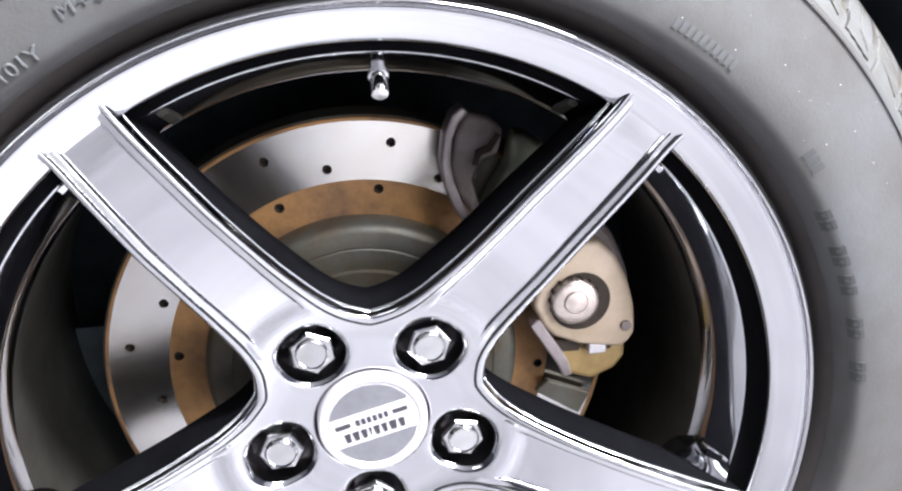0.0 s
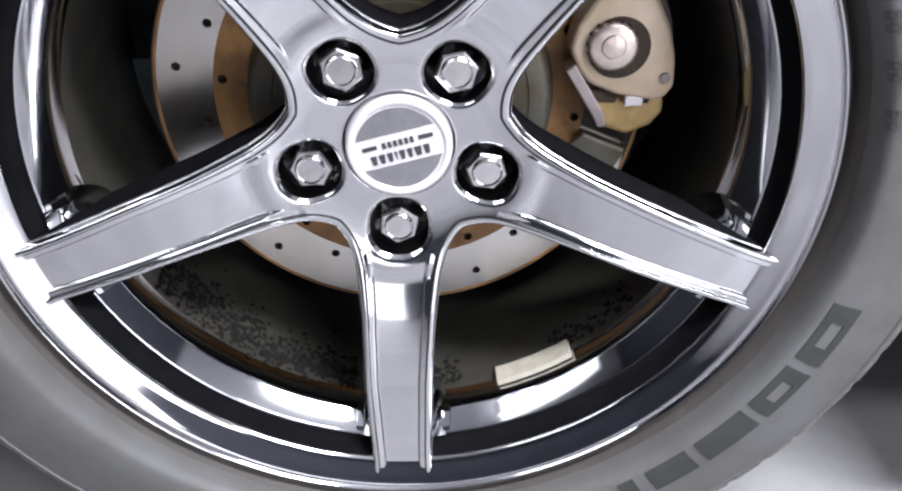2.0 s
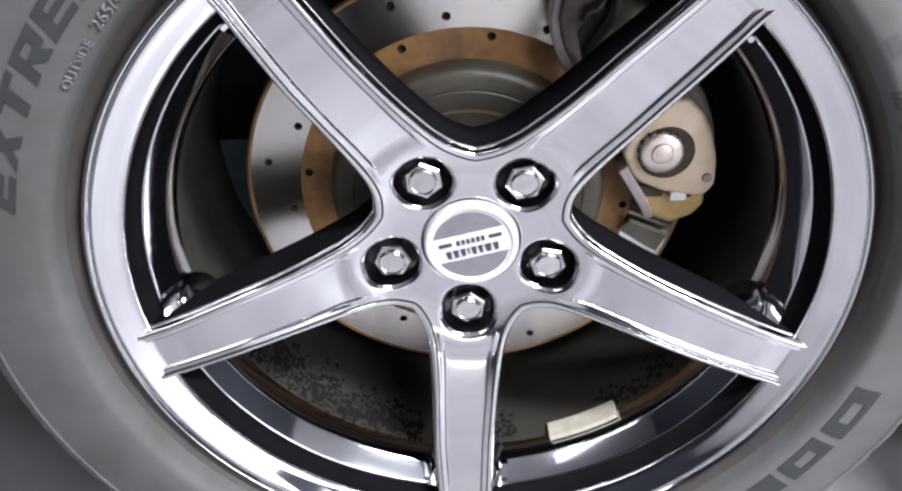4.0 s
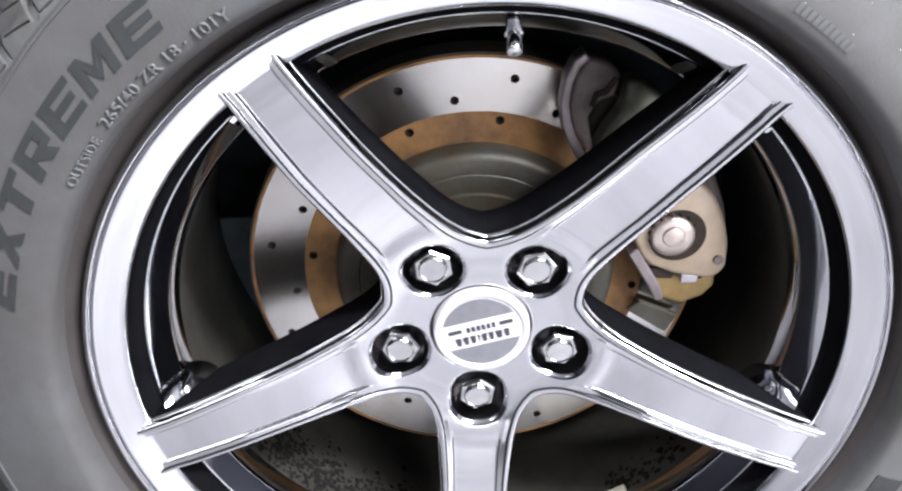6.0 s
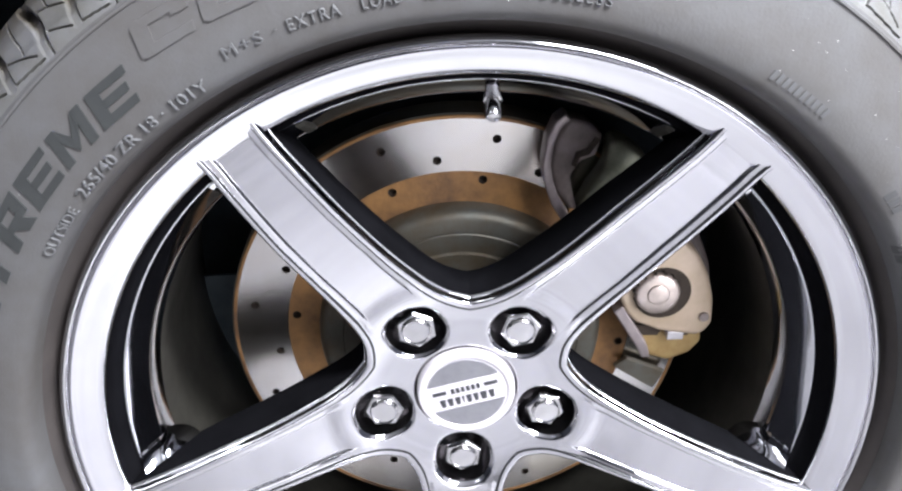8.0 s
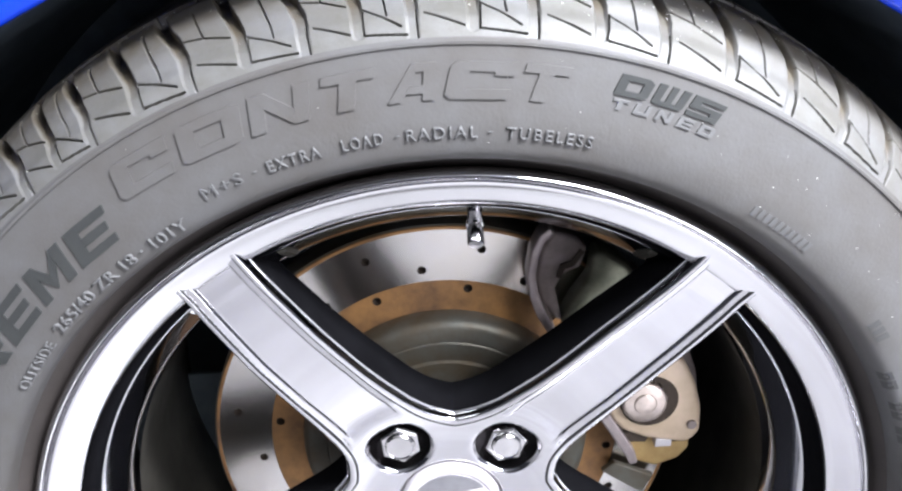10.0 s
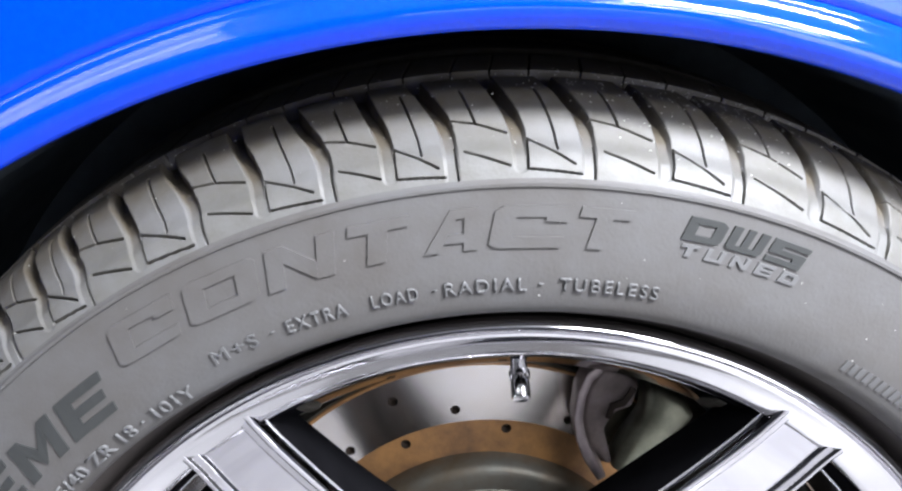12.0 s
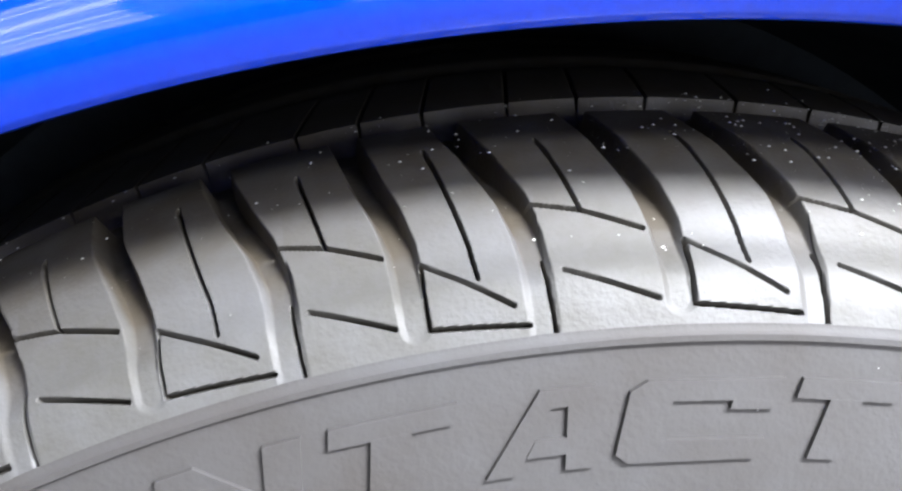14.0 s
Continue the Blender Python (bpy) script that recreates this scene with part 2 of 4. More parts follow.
# daylight from an unseen open garage door; the low panel is added fill
for x0, x1, top, power in ((DOOR_X0, DOOR_X1, DOOR_TOP, DOOR_POWER), (LOW_FILL_X0, LOW_FILL_X1, LOW_FILL_TOP, LOW_FILL_POWER)):
    opening_light = bpy.data.lights.new("door_and_low_fill", "AREA")
    opening_light.shape, opening_light.size, opening_light.size_y = "RECTANGLE", x1 - x0, top - GROUND - 0.03
    opening_light.energy, opening_light.color = power, (0.91, 0.92, 1.0)
    new("door_and_low_fill", opening_light).matrix_world = pose((x0 + x1) / 2, -4.05, (top + GROUND) / 2, 90, 0, 0)
slab("wall_north", -4.0, 4.0, 4.0, 4.1, GROUND, CEILING, PLASTER, "unseen plain dark slate-grey garage wall", "wall")
slab("wall_east", 4.0, 4.1, -4.1, 4.1, GROUND, CEILING, PLASTER, "unseen plain dark slate-grey garage wall", "wall")
slab("wall_west", -4.1, -4.0, -4.1, 4.1, GROUND, CEILING, PLASTER, "unseen plain dark slate-grey garage wall", "wall")
slab("ceiling", -4.1, 4.1, -4.1, 4.1, CEILING, CEILING + 0.1, CEIL, "unseen plain pale garage ceiling", "ceiling")

for lx, ly, lz, long, wide, power, upward in LAMP_ROWS:
    lamp = thing("added_lamp", "added white fluorescent light fitting with three tubes, unseen", "lamp", (lx, ly, lz), "ceiling lamps")
    part("housing", box(-long / 2, long / 2, -wide / 2, wide / 2, 0.0, 0.05, 0.006), LAMP_BODY, lamp)
    for off in (-0.31 * wide, 0.0, 0.31 * wide):
        tb = bmesh.new()
        bmesh.ops.create_cone(tb, cap_ends=True, segments=16, radius1=0.013, radius2=0.013, depth=long - 0.04)
        bmesh.ops.rotate(tb, verts=tb.verts, cent=(0, 0, 0), matrix=Matrix.Rotation(radians(90), 3, "Y"))
        bmesh.ops.translate(tb, verts=tb.verts, vec=(0, off, -0.016))
        part("tube", tb, TUBE, lamp, "glowing white tube", True)
    light = bpy.data.lights.new("lamp_light", "AREA")
    light.shape, light.size, light.size_y, light.energy, light.color = "RECTANGLE", long - 0.04, wide - 0.04, power, (0.905, 0.93, 1.0)
    lo = new("lamp_light", light)
    lo.matrix_world = pose(lx, ly, lz - 0.04)
    # added upward light, to brighten the ceiling that the chrome ring mirrors
    rise = bpy.data.lights.new("ceiling_fill", "AREA")
    rise.shape, rise.size, rise.size_y, rise.energy, rise.color = "RECTANGLE", long - 0.04, wide - 0.04, upward, (0.905, 0.93, 1.0)
    new("ceiling_fill", rise).matrix_world = pose(lx, ly, lz + 0.06, 180)
    for rod in (-0.36 * long, 0.36 * long):
        part("rod", box(rod - 0.005, rod + 0.005, -0.005, 0.005, 0.05, CEILING - lz), LAMP_BODY, lamp, "thin hanging rod")

# ================= car body round the wheel =================
ARCH_X, ARCH_Z, ARCH_R, ARCH_Y = 0.0007, 0.2843, 0.4214, -0.020
body = thing("car_body", "glossy bright blue car wing over the wheel", "car body", (0, 0, 0))


def wing_y(h):
    """Depth of the wing's skin at a height h above the arch edge (radially)."""
    return ARCH_Y + 0.0055 * (math.exp(-1.19) - math.exp(-((h - 0.0072) / 0.0066) ** 2)) + 0.10 * h


rows = [0.02, 0.025, 0.03, 0.036, 0.044, 0.054, 0.066, 0.08, 0.10, 0.13, 0.18, 0.24, 0.3]
angs = [2 + 176 * i / 160 for i in range(161)]
for nm, table, lab in (("arch_lip", [(0.004, ARCH_Y + 0.03), (0.0005, ARCH_Y + 0.012), (-0.0005, ARCH_Y + 0.004), (0.0, ARCH_Y)] + [(h, wing_y(h)) for h in (0.001, 0.002, 0.0035, 0.005, 0.007, 0.009, 0.0115, 0.014, 0.017, 0.02)], "rolled blue edge of the wheel arch"),
                       ("wing", [(h, wing_y(h)) for h in rows], "glossy bright blue painted wing")):
    verts, faces = [], []
    for a in angs:
        for dr, y in table:
            verts.append((ARCH_X + (ARCH_R + dr) * math.cos(radians(a)), y, ARCH_Z + (ARCH_R + dr) * math.sin(radians(a))))
    k = len(table)
    for i in range(len(angs) - 1):
        for q in range(k - 1):
            faces.append((i * k + q, (i + 1) * k + q, (i + 1) * k + q + 1, i * k + q + 1))
    panel = child(nm, mesh_of(nm, verts, faces, PAINT), body, lab)
    gauge = panel.modifiers.new("gauge", "SOLIDIFY")
    gauge.thickness, gauge.offset = 0.0012, -1.0

# black underside of the car round the wheel well
for nm, x0, x1, y0, y1, z0, z1 in (("sill", 0.425, 1.9, 0.0, 0.36, 0.17, 0.30), ("sill", -1.9, -0.425, 0.0, 0.36, 0.17, 0.30), ("underbody", -1.9, 1.9, 0.36, 1.7, 0.17, 0.30)):
    part(nm, box(x0, x1, y0, y1, z0, z1, 0.01), UNDER, body, "black underside of the car")

# black liner behind the arch
liner = thing("wheel_arch_liner", "matt black plastic liner inside the wheel arch", "arch liner", (0, 0, 0))
for nm, prof, lab in (("shell", [(0.440, ARCH_Y + 0.02), (0.425, ARCH_Y + 0.032), (0.421, 0.06), (0.423, 0.14), (0.421, 0.24), (0.415, 0.30)], "curved black liner shell with shallow ribs"),
                      ("back_panel", [(0.415, 0.30), (0.31, 0.325), (0.0, 0.33)], "black inner panel of the wheel well")):
    lv, lf = [], []
    n = 96
    for i in range(n + 1):
        a = radians(-8 + 196 * i / n)
        rib = 0.004 * math.sin(i * 0.9) ** 8
        for r, y in prof:
            rr = r - (rib if 0.05 < y < 0.29 else 0)
            lv.append((ARCH_X + rr * math.cos(a), y, ARCH_Z + rr * math.sin(a)))
    k = len(prof)
    for i in range(n):
        for q in range(k - 1):
            lf.append((i * k + q, i * k + q + 1, (i + 1) * k + q + 1, (i + 1) * k + q))
    child(nm, mesh_of(nm, lv, lf, LINER), liner, lab)

# ================= tyre =================
tyre = thing("tyre", "dusty black low-profile road tyre with dark raised lettering", "tyre")
SIDE = [(0.2480, 0.0120), (0.2508, 0.0085), (0.2525, 0.0050), (0.2550, 0.0010), (0.2575, -0.0024), (0.2588, -0.0042), (0.2593, -0.0100),
        (0.2608, -0.0162), (0.2642, -0.0210), (0.2705, -0.0231), (0.2800, -0.0238), (0.2940, -0.0225), (0.3080, -0.0203), (0.3180, -0.0184)]
SHOULDER = [(0.3180, -0.0184), (0.3225, -0.0157), (0.3270, -0.0120), (0.3310, -0.0065), (0.3372, 0.0000), (0.3427, 0.0090), (0.3467, 0.0210),
            (0.3502, 0.0500), (0.3520, 0.0900), (0.3522, 0.1300), (0.3500, 0.1900), (0.3410, 0.2450), (0.3250, 0.2680)]
SHOULDER = np.array(smooth_profile(SHOULDER, 8))
S_ARC = np.r_[0, np.cumsum(np.hypot(*np.diff(SHOULDER, axis=0).T))]
side_s = smooth_profile(SIDE[6:], 6)
child("bead", revolve("bead", SIDE[:6], BEAD, 240, sharp=60), tyre, "black bead in the crevice against the rim")


def shoulder_at(s):
    return float(np.interp(s, S_ARC, SHOULDER[:, 0])), float(np.interp(s, S_ARC, SHOULDER[:, 1]))


side_profile = SIDE[5:6] + side_s[:-3]
# a fine raised seam where the sidewall meets the tread
for r, y in ((0.3146, -0.0192), (0.3151, -0.0201), (0.3163, -0.0199), (0.3169, -0.0188), (0.3181, -0.0183)):
    side_profile.append((r, y))
child("sidewall", revolve("sidewall", side_profile, RUBBER, 360, sharp=50), tyre, "dusty grey-black rubber sidewall")
child("inner_sidewall", revolve("inner_sidewall", [(0.3250, 0.2680), (0.315, 0.276), (0.29, 0.282), (0.262, 0.276), (0.247, 0.262)], RUBBER, 120), tyre)


def side_y(r):
    p = np.array(side_profile)
    return float(np.interp(r, p[:, 0], p[:, 1]))


# tread: channels and sipes in one pitch; f runs along the pitch, s across the shoulder in mm
CHANNELS = [([(-0.04, 0), (-0.04, 14), (-0.05, 21), (-0.09, 30), (-0.165, 40), (-0.25, 55), (-0.30, 68)], 2.7), ([(0.46, 5), (0.457, 14), (0.448, 22), (0.41, 31), (0.346, 42), (0.294, 56), (0.25, 68)], 2.7)]
SIPES = [[(0.06, 12.4), (0.38, 5.3)], [(0.065, 48.9), (0.158, 25.5), (0.37, 20.7)], [(-0.05, 28.5), (0.158, 25.5)], [(0.51, 3.9), (0.90, 2.1)],
         [(0.512, 17.9), (0.85, 6.2)], [(0.60, 49.9), (0.713, 20.4), (0.728, 12.7)], [(0.0, 0), (-0.01, 15.6)], [(0.515, 17.9), (0.51, 3.9)],
         [(0.12, 118.9), (0.02, 73)], [(0.42, 118.9), (0.32, 73)], [(0.72, 118.9), (0.62, 73)]]
CIRCULAR = [(71.5, 5.0), (126, 5.5), (180, 5.0)]


def tread_depth(f, s, pitch):
    """How deep the tread is cut, in mm, at points (f, s)."""
    d = np.zeros_like(f)
    for shift in (-1, 0, 1):
        P = np.stack([(f - shift) * pitch, s], 1)
        for line, half in CHANNELS:
            L = np.array([(a * pitch, b) for a, b in line], float)
            w = seg_distance(P, L)
            deep = np.interp(s, [0, 10, 21, 33, 45], [0.3, 0.8, 2.4, 5.0, 7.0])
            d = np.maximum(d, deep * np.clip((half + 0.7 - w) / 1.4, 0, 1))
        for line in SIPES:
            L = np.array([(a * pitch, b) for a, b in line], float)
            w = seg_distance(P, L)
            d = np.maximum(d, 3.4 * np.clip((0.52 - w) / 0.36, 0, 1))
    for c, half in CIRCULAR:
        d = np.maximum(d, 7.5 * np.clip((half + 0.6 - np.abs(s - c)) / 1.2, 0, 1))
    return d


S_TOTAL = S_ARC[-1] * 1000
FINE = np.r_[np.arange(0, 42, 0.26), np.arange(42, 96, 0.9), np.arange(96, 122, 2.2), np.linspace(124, 230, 12)]
ACROSS = np.r_[np.arange(0, 48, 0.5), np.arange(48, 120, 1.4), np.linspace(120, S_TOTAL, 20)]


def tread_mesh(width, nf, across):
    """One pitch of tread, as wide as the angle given, starting at angle 0 and running clockwise."""
    pitch = radians(width) * 340
    fs = np.linspace(0, 1, nf + 1)
    F, S = np.meshgrid(fs, across, indexing="ij")
    D = tread_depth(F.ravel(), S.ravel(), pitch) / 1000
    R = np.interp(S.ravel() / 1000, S_ARC, SHOULDER[:, 0])
    Y = np.interp(S.ravel() / 1000, S_ARC, SHOULDER[:, 1])
    dR = np.interp(S.ravel() / 1000 + 0.001, S_ARC, SHOULDER[:, 0]) - np.interp(S.ravel() / 1000 - 0.001, S_ARC, SHOULDER[:, 0])
    dY = np.interp(S.ravel() / 1000 + 0.001, S_ARC, SHOULDER[:, 1]) - np.interp(S.ravel() / 1000 - 0.001, S_ARC, SHOULDER[:, 1])
    L = np.hypot(dR, dY) + 1e-9
    R, Y = R - D * dY / L, Y + D * dR / L
    A = -F.ravel() * radians(width)
    v = np.stack([R * np.cos(A), Y, R * np.sin(A)], 1)
    k = len(across)
    fc = [(i * k + q, i * k + q + 1, (i + 1) * k + q + 1, (i + 1) * k + q) for i in range(nf) for q in range(k - 1)]
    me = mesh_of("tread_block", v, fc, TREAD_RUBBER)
    layer = me.attributes.new("dirt_shade", "FLOAT", "POINT")
    # darker in the cuts, and towards the wing for its shade
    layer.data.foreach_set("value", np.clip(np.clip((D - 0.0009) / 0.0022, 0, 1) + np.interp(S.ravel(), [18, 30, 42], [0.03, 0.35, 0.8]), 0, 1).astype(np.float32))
    return sharpen(me, 55)


STARTS = [130.7, 123.4, 113.8, 104.1, 95.45, 85.85, 75.0, 63.1, 51.9]
rest = 29
gap = (360 - (STARTS[0] - STARTS[-1])) / rest
edges_deg = STARTS + [STARTS[-1] - gap * (i + 1) for i in range(rest)]
shared = {}
for a, b in zip(edges_deg[:-1], edges_deg[1:]):
    near = 20 < (a % 360) < 160
    close = 70 < a < 115
    key = (round(a - b, 2), near, close)
    if key not in shared:
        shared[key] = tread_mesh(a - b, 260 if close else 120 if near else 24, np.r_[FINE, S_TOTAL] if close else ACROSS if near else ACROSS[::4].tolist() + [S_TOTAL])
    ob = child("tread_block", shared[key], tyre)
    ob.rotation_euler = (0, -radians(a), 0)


# ---- lettering on the sidewall ----
def letters(text, a0, a1, r0, r1, mat, parent, name="lettering", raise_by=0.0007, y_of=side_y, bold=0.0, slant=0.0, gaps=1.0):
    """Words bent round the axle: they run clockwise from angle a0 to a1, feet at r0, tops at r1."""
    cu = bpy.data.curves.new("words", "FONT")
    cu.body, cu.offset, cu.shear, cu.space_character, cu.resolution_u = text, bold, slant, gaps, 3
    ob = new("words", cu)
    dg = bpy.context.evaluated_depsgraph_get()
    flat = bpy.data.meshes.new_from_object(ob.evaluated_get(dg))
    bpy.data.objects.remove(ob)
    bm = bmesh.new()
    bm.from_mesh(flat)
    bpy.data.meshes.remove(flat)
    bmesh.ops.triangulate(bm, faces=bm.faces)
    bmesh.ops.subdivide_edges(bm, edges=[e for e in bm.edges if e.calc_length() > 0.25], cuts=2)
    xs = [v.co.x for v in bm.verts]
    x0, x1 = min(xs), max(xs)
    h1 = max(v.co.y for v in bm.verts)
    h0 = min(0.0, min(v.co.y for v in bm.verts) + 0.02)
    r = bmesh.ops.extrude_face_region(bm, geom=list(bm.faces))
    top = {v for v in r["geom"] if isinstance(v, bmesh.types.BMVert)}
    for v in bm.verts:
        t = (v.co.x - x0) / (x1 - x0)
        rad = r0 + (r1 - r0) * (v.co.y - h0) / (h1 - h0)
        ang = a0 + (a1 - a0) * t
        v.co = polar(rad, ang, y_of(rad) + (-raise_by if v in top else 0.0012))
    bmesh.ops.recalc_face_normals(bm, faces=bm.faces)
    return part(name, bm, mat, parent)


def bar(a0, a1, r0, r1, mat, parent, name="bar", raise_by=0.0007, y_of=side_y, hollow=0.0):
    """Plain raised bar on the sidewall in place of a sign that is not lettered."""
    bm = bmesh.new()
    h = hollow or 0.2
    steps = [0.0, h, 0.25 + 0.5 * h, 0.5, 0.75 - 0.5 * h, 1.0 - h, 1.0]
    grid_v = [[bm.verts.new(polar(r0 + (r1 - r0) * u, a0 + (a1 - a0) * w, y_of(r0 + (r1 - r0) * u) - raise_by)) for w in steps] for u in steps]
    for i in range(6):
        for j in range(6):
            if not (hollow and 0 < i < 5 and 0 < j < 5):
                bm.faces.new((grid_v[i][j], grid_v[i][j + 1], grid_v[i + 1][j + 1], grid_v[i + 1][j]))
    for v in [v for v in bm.verts if not v.link_faces]:
        bm.verts.remove(v)
    r = bmesh.ops.extrude_face_region(bm, geom=list(bm.faces))
    for v in [g for g in r["geom"] if isinstance(g, bmesh.types.BMVert)]:
        v.co.y += raise_by + 0.001
    bmesh.ops.recalc_face_normals(bm, faces=bm.faces)
    return part(name, bm, mat, parent)


GLYPHS = {
    "E": [[(0, 0), (.3, 0), (.3, 1), (0, 1)], [(.3, 0), (1, 0), (1, .22), (.3, .22)], [(.3, .39), (.92, .39), (.92, .61), (.3, .61)], [(.3, .78), (1, .78), (1, 1), (.3, 1)]],
    "X": [[(0, 0), (.32, 0), (1, 1), (.68, 1)], [(.68, 0), (1, 0), (.66, .5), (.5, .27)], [(0, 1), (.34, .5), (.5, .73), (.32, 1)]],
    "T": [[(0, .76), (1, .76), (1, 1), (0, 1)], [(.34, 0), (.66, 0), (.66, .76), (.34, .76)]],
    "R": [[(0, 0), (.3, 0), (.3, 1), (0, 1)], [(.3, .78), (.85, .78), (1, .9), (1, 1), (.3, 1)], [(.72, .55), (1, .55), (1, .9), (.85, .78), (.72, .78)], [(.3, .34), (1, .34), (1, .55), (.3, .55)], [(.42, .34), (.68, 0), (1, 0), (.78, .34)]],
    "M": [[(0, 0), (.23, 0), (.23, 1), (0, 1)], [(.77, 0), (1, 0), (1, 1), (.77, 1)], [(.23, 1), (.23, .62), (.5, .1), (.5, .5)], [(.77, 1), (.5, .5), (.5, .1), (.77, .62)]],
    "C": [[(0, .12), (.3, .26), (.3, .74), (0, .88)], [(0, .12), (.1, 0), (1, 0), (1, .26), (.3, .26)], [(0, .88), (.3, .74), (1, .74), (1, 1), (.1, 1)], [(.7, .62), (1, .62), (1, .74), (.7, .74)]],
    "O": [[(0, .1), (.28, .26), (.28, .74), (0, .9)], [(0, .1), (.1, 0), (.9, 0), (1, .1), (.72, .26), (.28, .26)], [(0, .9), (.28, .74), (.72, .74), (1, .9), (.9, 1), (.1, 1)], [(.72, .26), (1, .1), (1, .9), (.72, .74)]],
    "N": [[(0, 0), (.26, 0), (.26, 1), (0, 1)], [(.74, 0), (1, 0), (1, 1), (.74, 1)], [(.26, 1), (.26, .6), (.74, 0), (.74, .4)]],
    "A": [[(.05, 0), (.32, 0), (.52, .78), (.40, 1)], [(.74, 0), (1, 0), (.86, 1), (.66, .78)], [(.40, 1), (.52, .78), (.66, .78), (.86, 1)], [(.38, .2), (.73, .2), (.71, .4), (.43, .4)]],
    "D": [[(0, 0), (.28, 0), (.28, 1), (0, 1)], [(.28, 0), (.85, 0), (1, .15), (.72, .25), (.28, .25)], [(.28, .75), (.72, .75), (1, .85), (.85, 1), (.28, 1)], [(.72, .25), (1, .15), (1, .85), (.72, .75)]],
    "W": [[(0, 1), (0, .12), (.1, 0), (.24, .2), (.24, 1)], [(.76, 1), (.76, .2), (.9, 0), (1, .12), (1, 1)], [(.1, 0), (.9, 0), (.76, .2), (.24, .2)], [(.4, .2), (.6, .2), (.6, 1), (.4, 1)]],
    "S": [[(0, 0), (1, 0), (1, .22), (0, .22)], [(.7, .22), (1, .22), (1, .6), (.7, .6)], [(.3, .39), (.7, .39), (.7, .6), (.3, .6)], [(0, .39), (.3, .39), (.3, 1), (0, 1)], [(.3, .78), (1, .78), (1, 1), (.3, 1)]],
    "U": [[(0, 0), (1, 0), (1, .24), (0, .24)], [(0, .24), (.26, .24), (.26, 1), (0, 1)], [(.74, .24), (1, .24), (1, 1), (.74, 1)]],
}


def block_letters(text, spans, r0, r1, mat, slant=0.25, raise_by=0.0009):
    """Square moulded letters bent round the axle, each one a piece of its own."""
    if not isinstance(spans[0], tuple):
        each = (spans[1] - spans[0]) / (len(text) - spans[2])
        spans = [(spans[0] + each * i, spans[0] + each * (i + 1 - spans[2])) for i in range(len(text))]
    for ch, (left, right) in zip(text, spans):
        wide = right - left
        lean = -slant * math.degrees((r1 - r0) / r0)
        bm = bmesh.new()
        for poly in GLYPHS[ch]:
            cu = sum(p[0] for p in poly) / len(poly), sum(p[1] for p in poly) / len(poly)
            top, low = [], []
            for u, v in poly:
                for lst, off in ((top, -raise_by), (low, 0.0012)):
                    r = r0 + (r1 - r0) * v
                    lst.append(bm.verts.new(polar(r, left + wide * u + lean * (v - 0.5), side_y(r) + off)))
            n = len(poly)
            bm.faces.new(top)
            for q in range(n):
                bm.faces.new((top[q], top[(q + 1) % n], low[(q + 1) % n], low[q]))
        bmesh.ops.remove_doubles(bm, verts=bm.verts, dist=1e-6)
        bmesh.ops.recalc_face_normals(bm, faces=bm.faces)
        part("letter", bm, mat, tyre)


block_letters("EXTREME", (167.2, 126.9, 0.16), 0.2790, 0.2965, LETTER)
block_letters("CONTACT", ((124.2, 118.4), (117.4, 111.4), (110.6, 105.2), (104.2, 99.6), (98.4, 94.0), (93.3, 87.7), (87.0, 83.1)), 0.2915, 0.3078, RUBBER, raise_by=0.0010)
block_letters("DWS", ((78.7, 75.7), (75.3, 72.4), (72.0, 69.0)), 0.3000, 0.3094, LETTER)
block_letters("TUNED", (78.8, 68.9, 0.3), 0.2935, 0.2982, RAISED)
letters("OUTSIDE", 149.0, 142.0, 0.2640, 0.2692, RAISED, tyre, raise_by=0.0011, bold=0.015)
letters("265/40 ZR 18 \u00b7 101Y", 140.3, 121.0, 0.2650, 0.2712, RAISED, tyre, raise_by=0.0011, bold=0.015)
for word, a0, a1 in (("M+S", 117.8, 113.6), ("\u00b7", 112.4, 112.0), ("EXTRA", 110.9, 105.6), ("LOAD", 103.5, 99.6), ("\u00b7", 98.4, 98.0), ("RADIAL", 97.4, 90.6), ("\u00b7", 89.6, 89.2), ("TUBELESS", 87.9, 79.5)):
    tall = (0.2755, 0.2765) if len(word) == 1 else (0.2733, 0.2789)
    letters(word, a0, a1, *tall, RAISED, tyre, raise_by=0.0010, bold=0.0 if word[0] == "M" else 0.008, gaps=1.25)
# maker's mark: plain blocks only
for a0, a1 in ((-14.6, -24.0), (-25.6, -33.6), (-35.0, -43.6), (-45.2, -52.0), (-54.0, -56.6)):
    bar(a0, a1, 0.2668, 0.2850, LETTER, tyre, "mark_block", hollow=0.28 if a1 > -35 else 0.0)
for i in range(10):
    bar(61.2 - i * 0.82, 60.7 - i * 0.82, 0.2700, 0.2752, RAISED, tyre, "small_mark", 0.0005)
for a in (32.5, 27.5, 23.5, 17.5, 11.5):
    for da in (0.0, 1.5):
        bar(a + 0.7 - da, a - 0.5 - da, 0.2610, 0.2672, MARK, tyre, "small_mark", 0.0004, hollow=0.3)
for i in range(3):
    bar(40.6 - i * 1.0, 39.9 - i * 1.0, 0.2680, 0.2745, MARK, tyre, "small_mark", 0.0004)

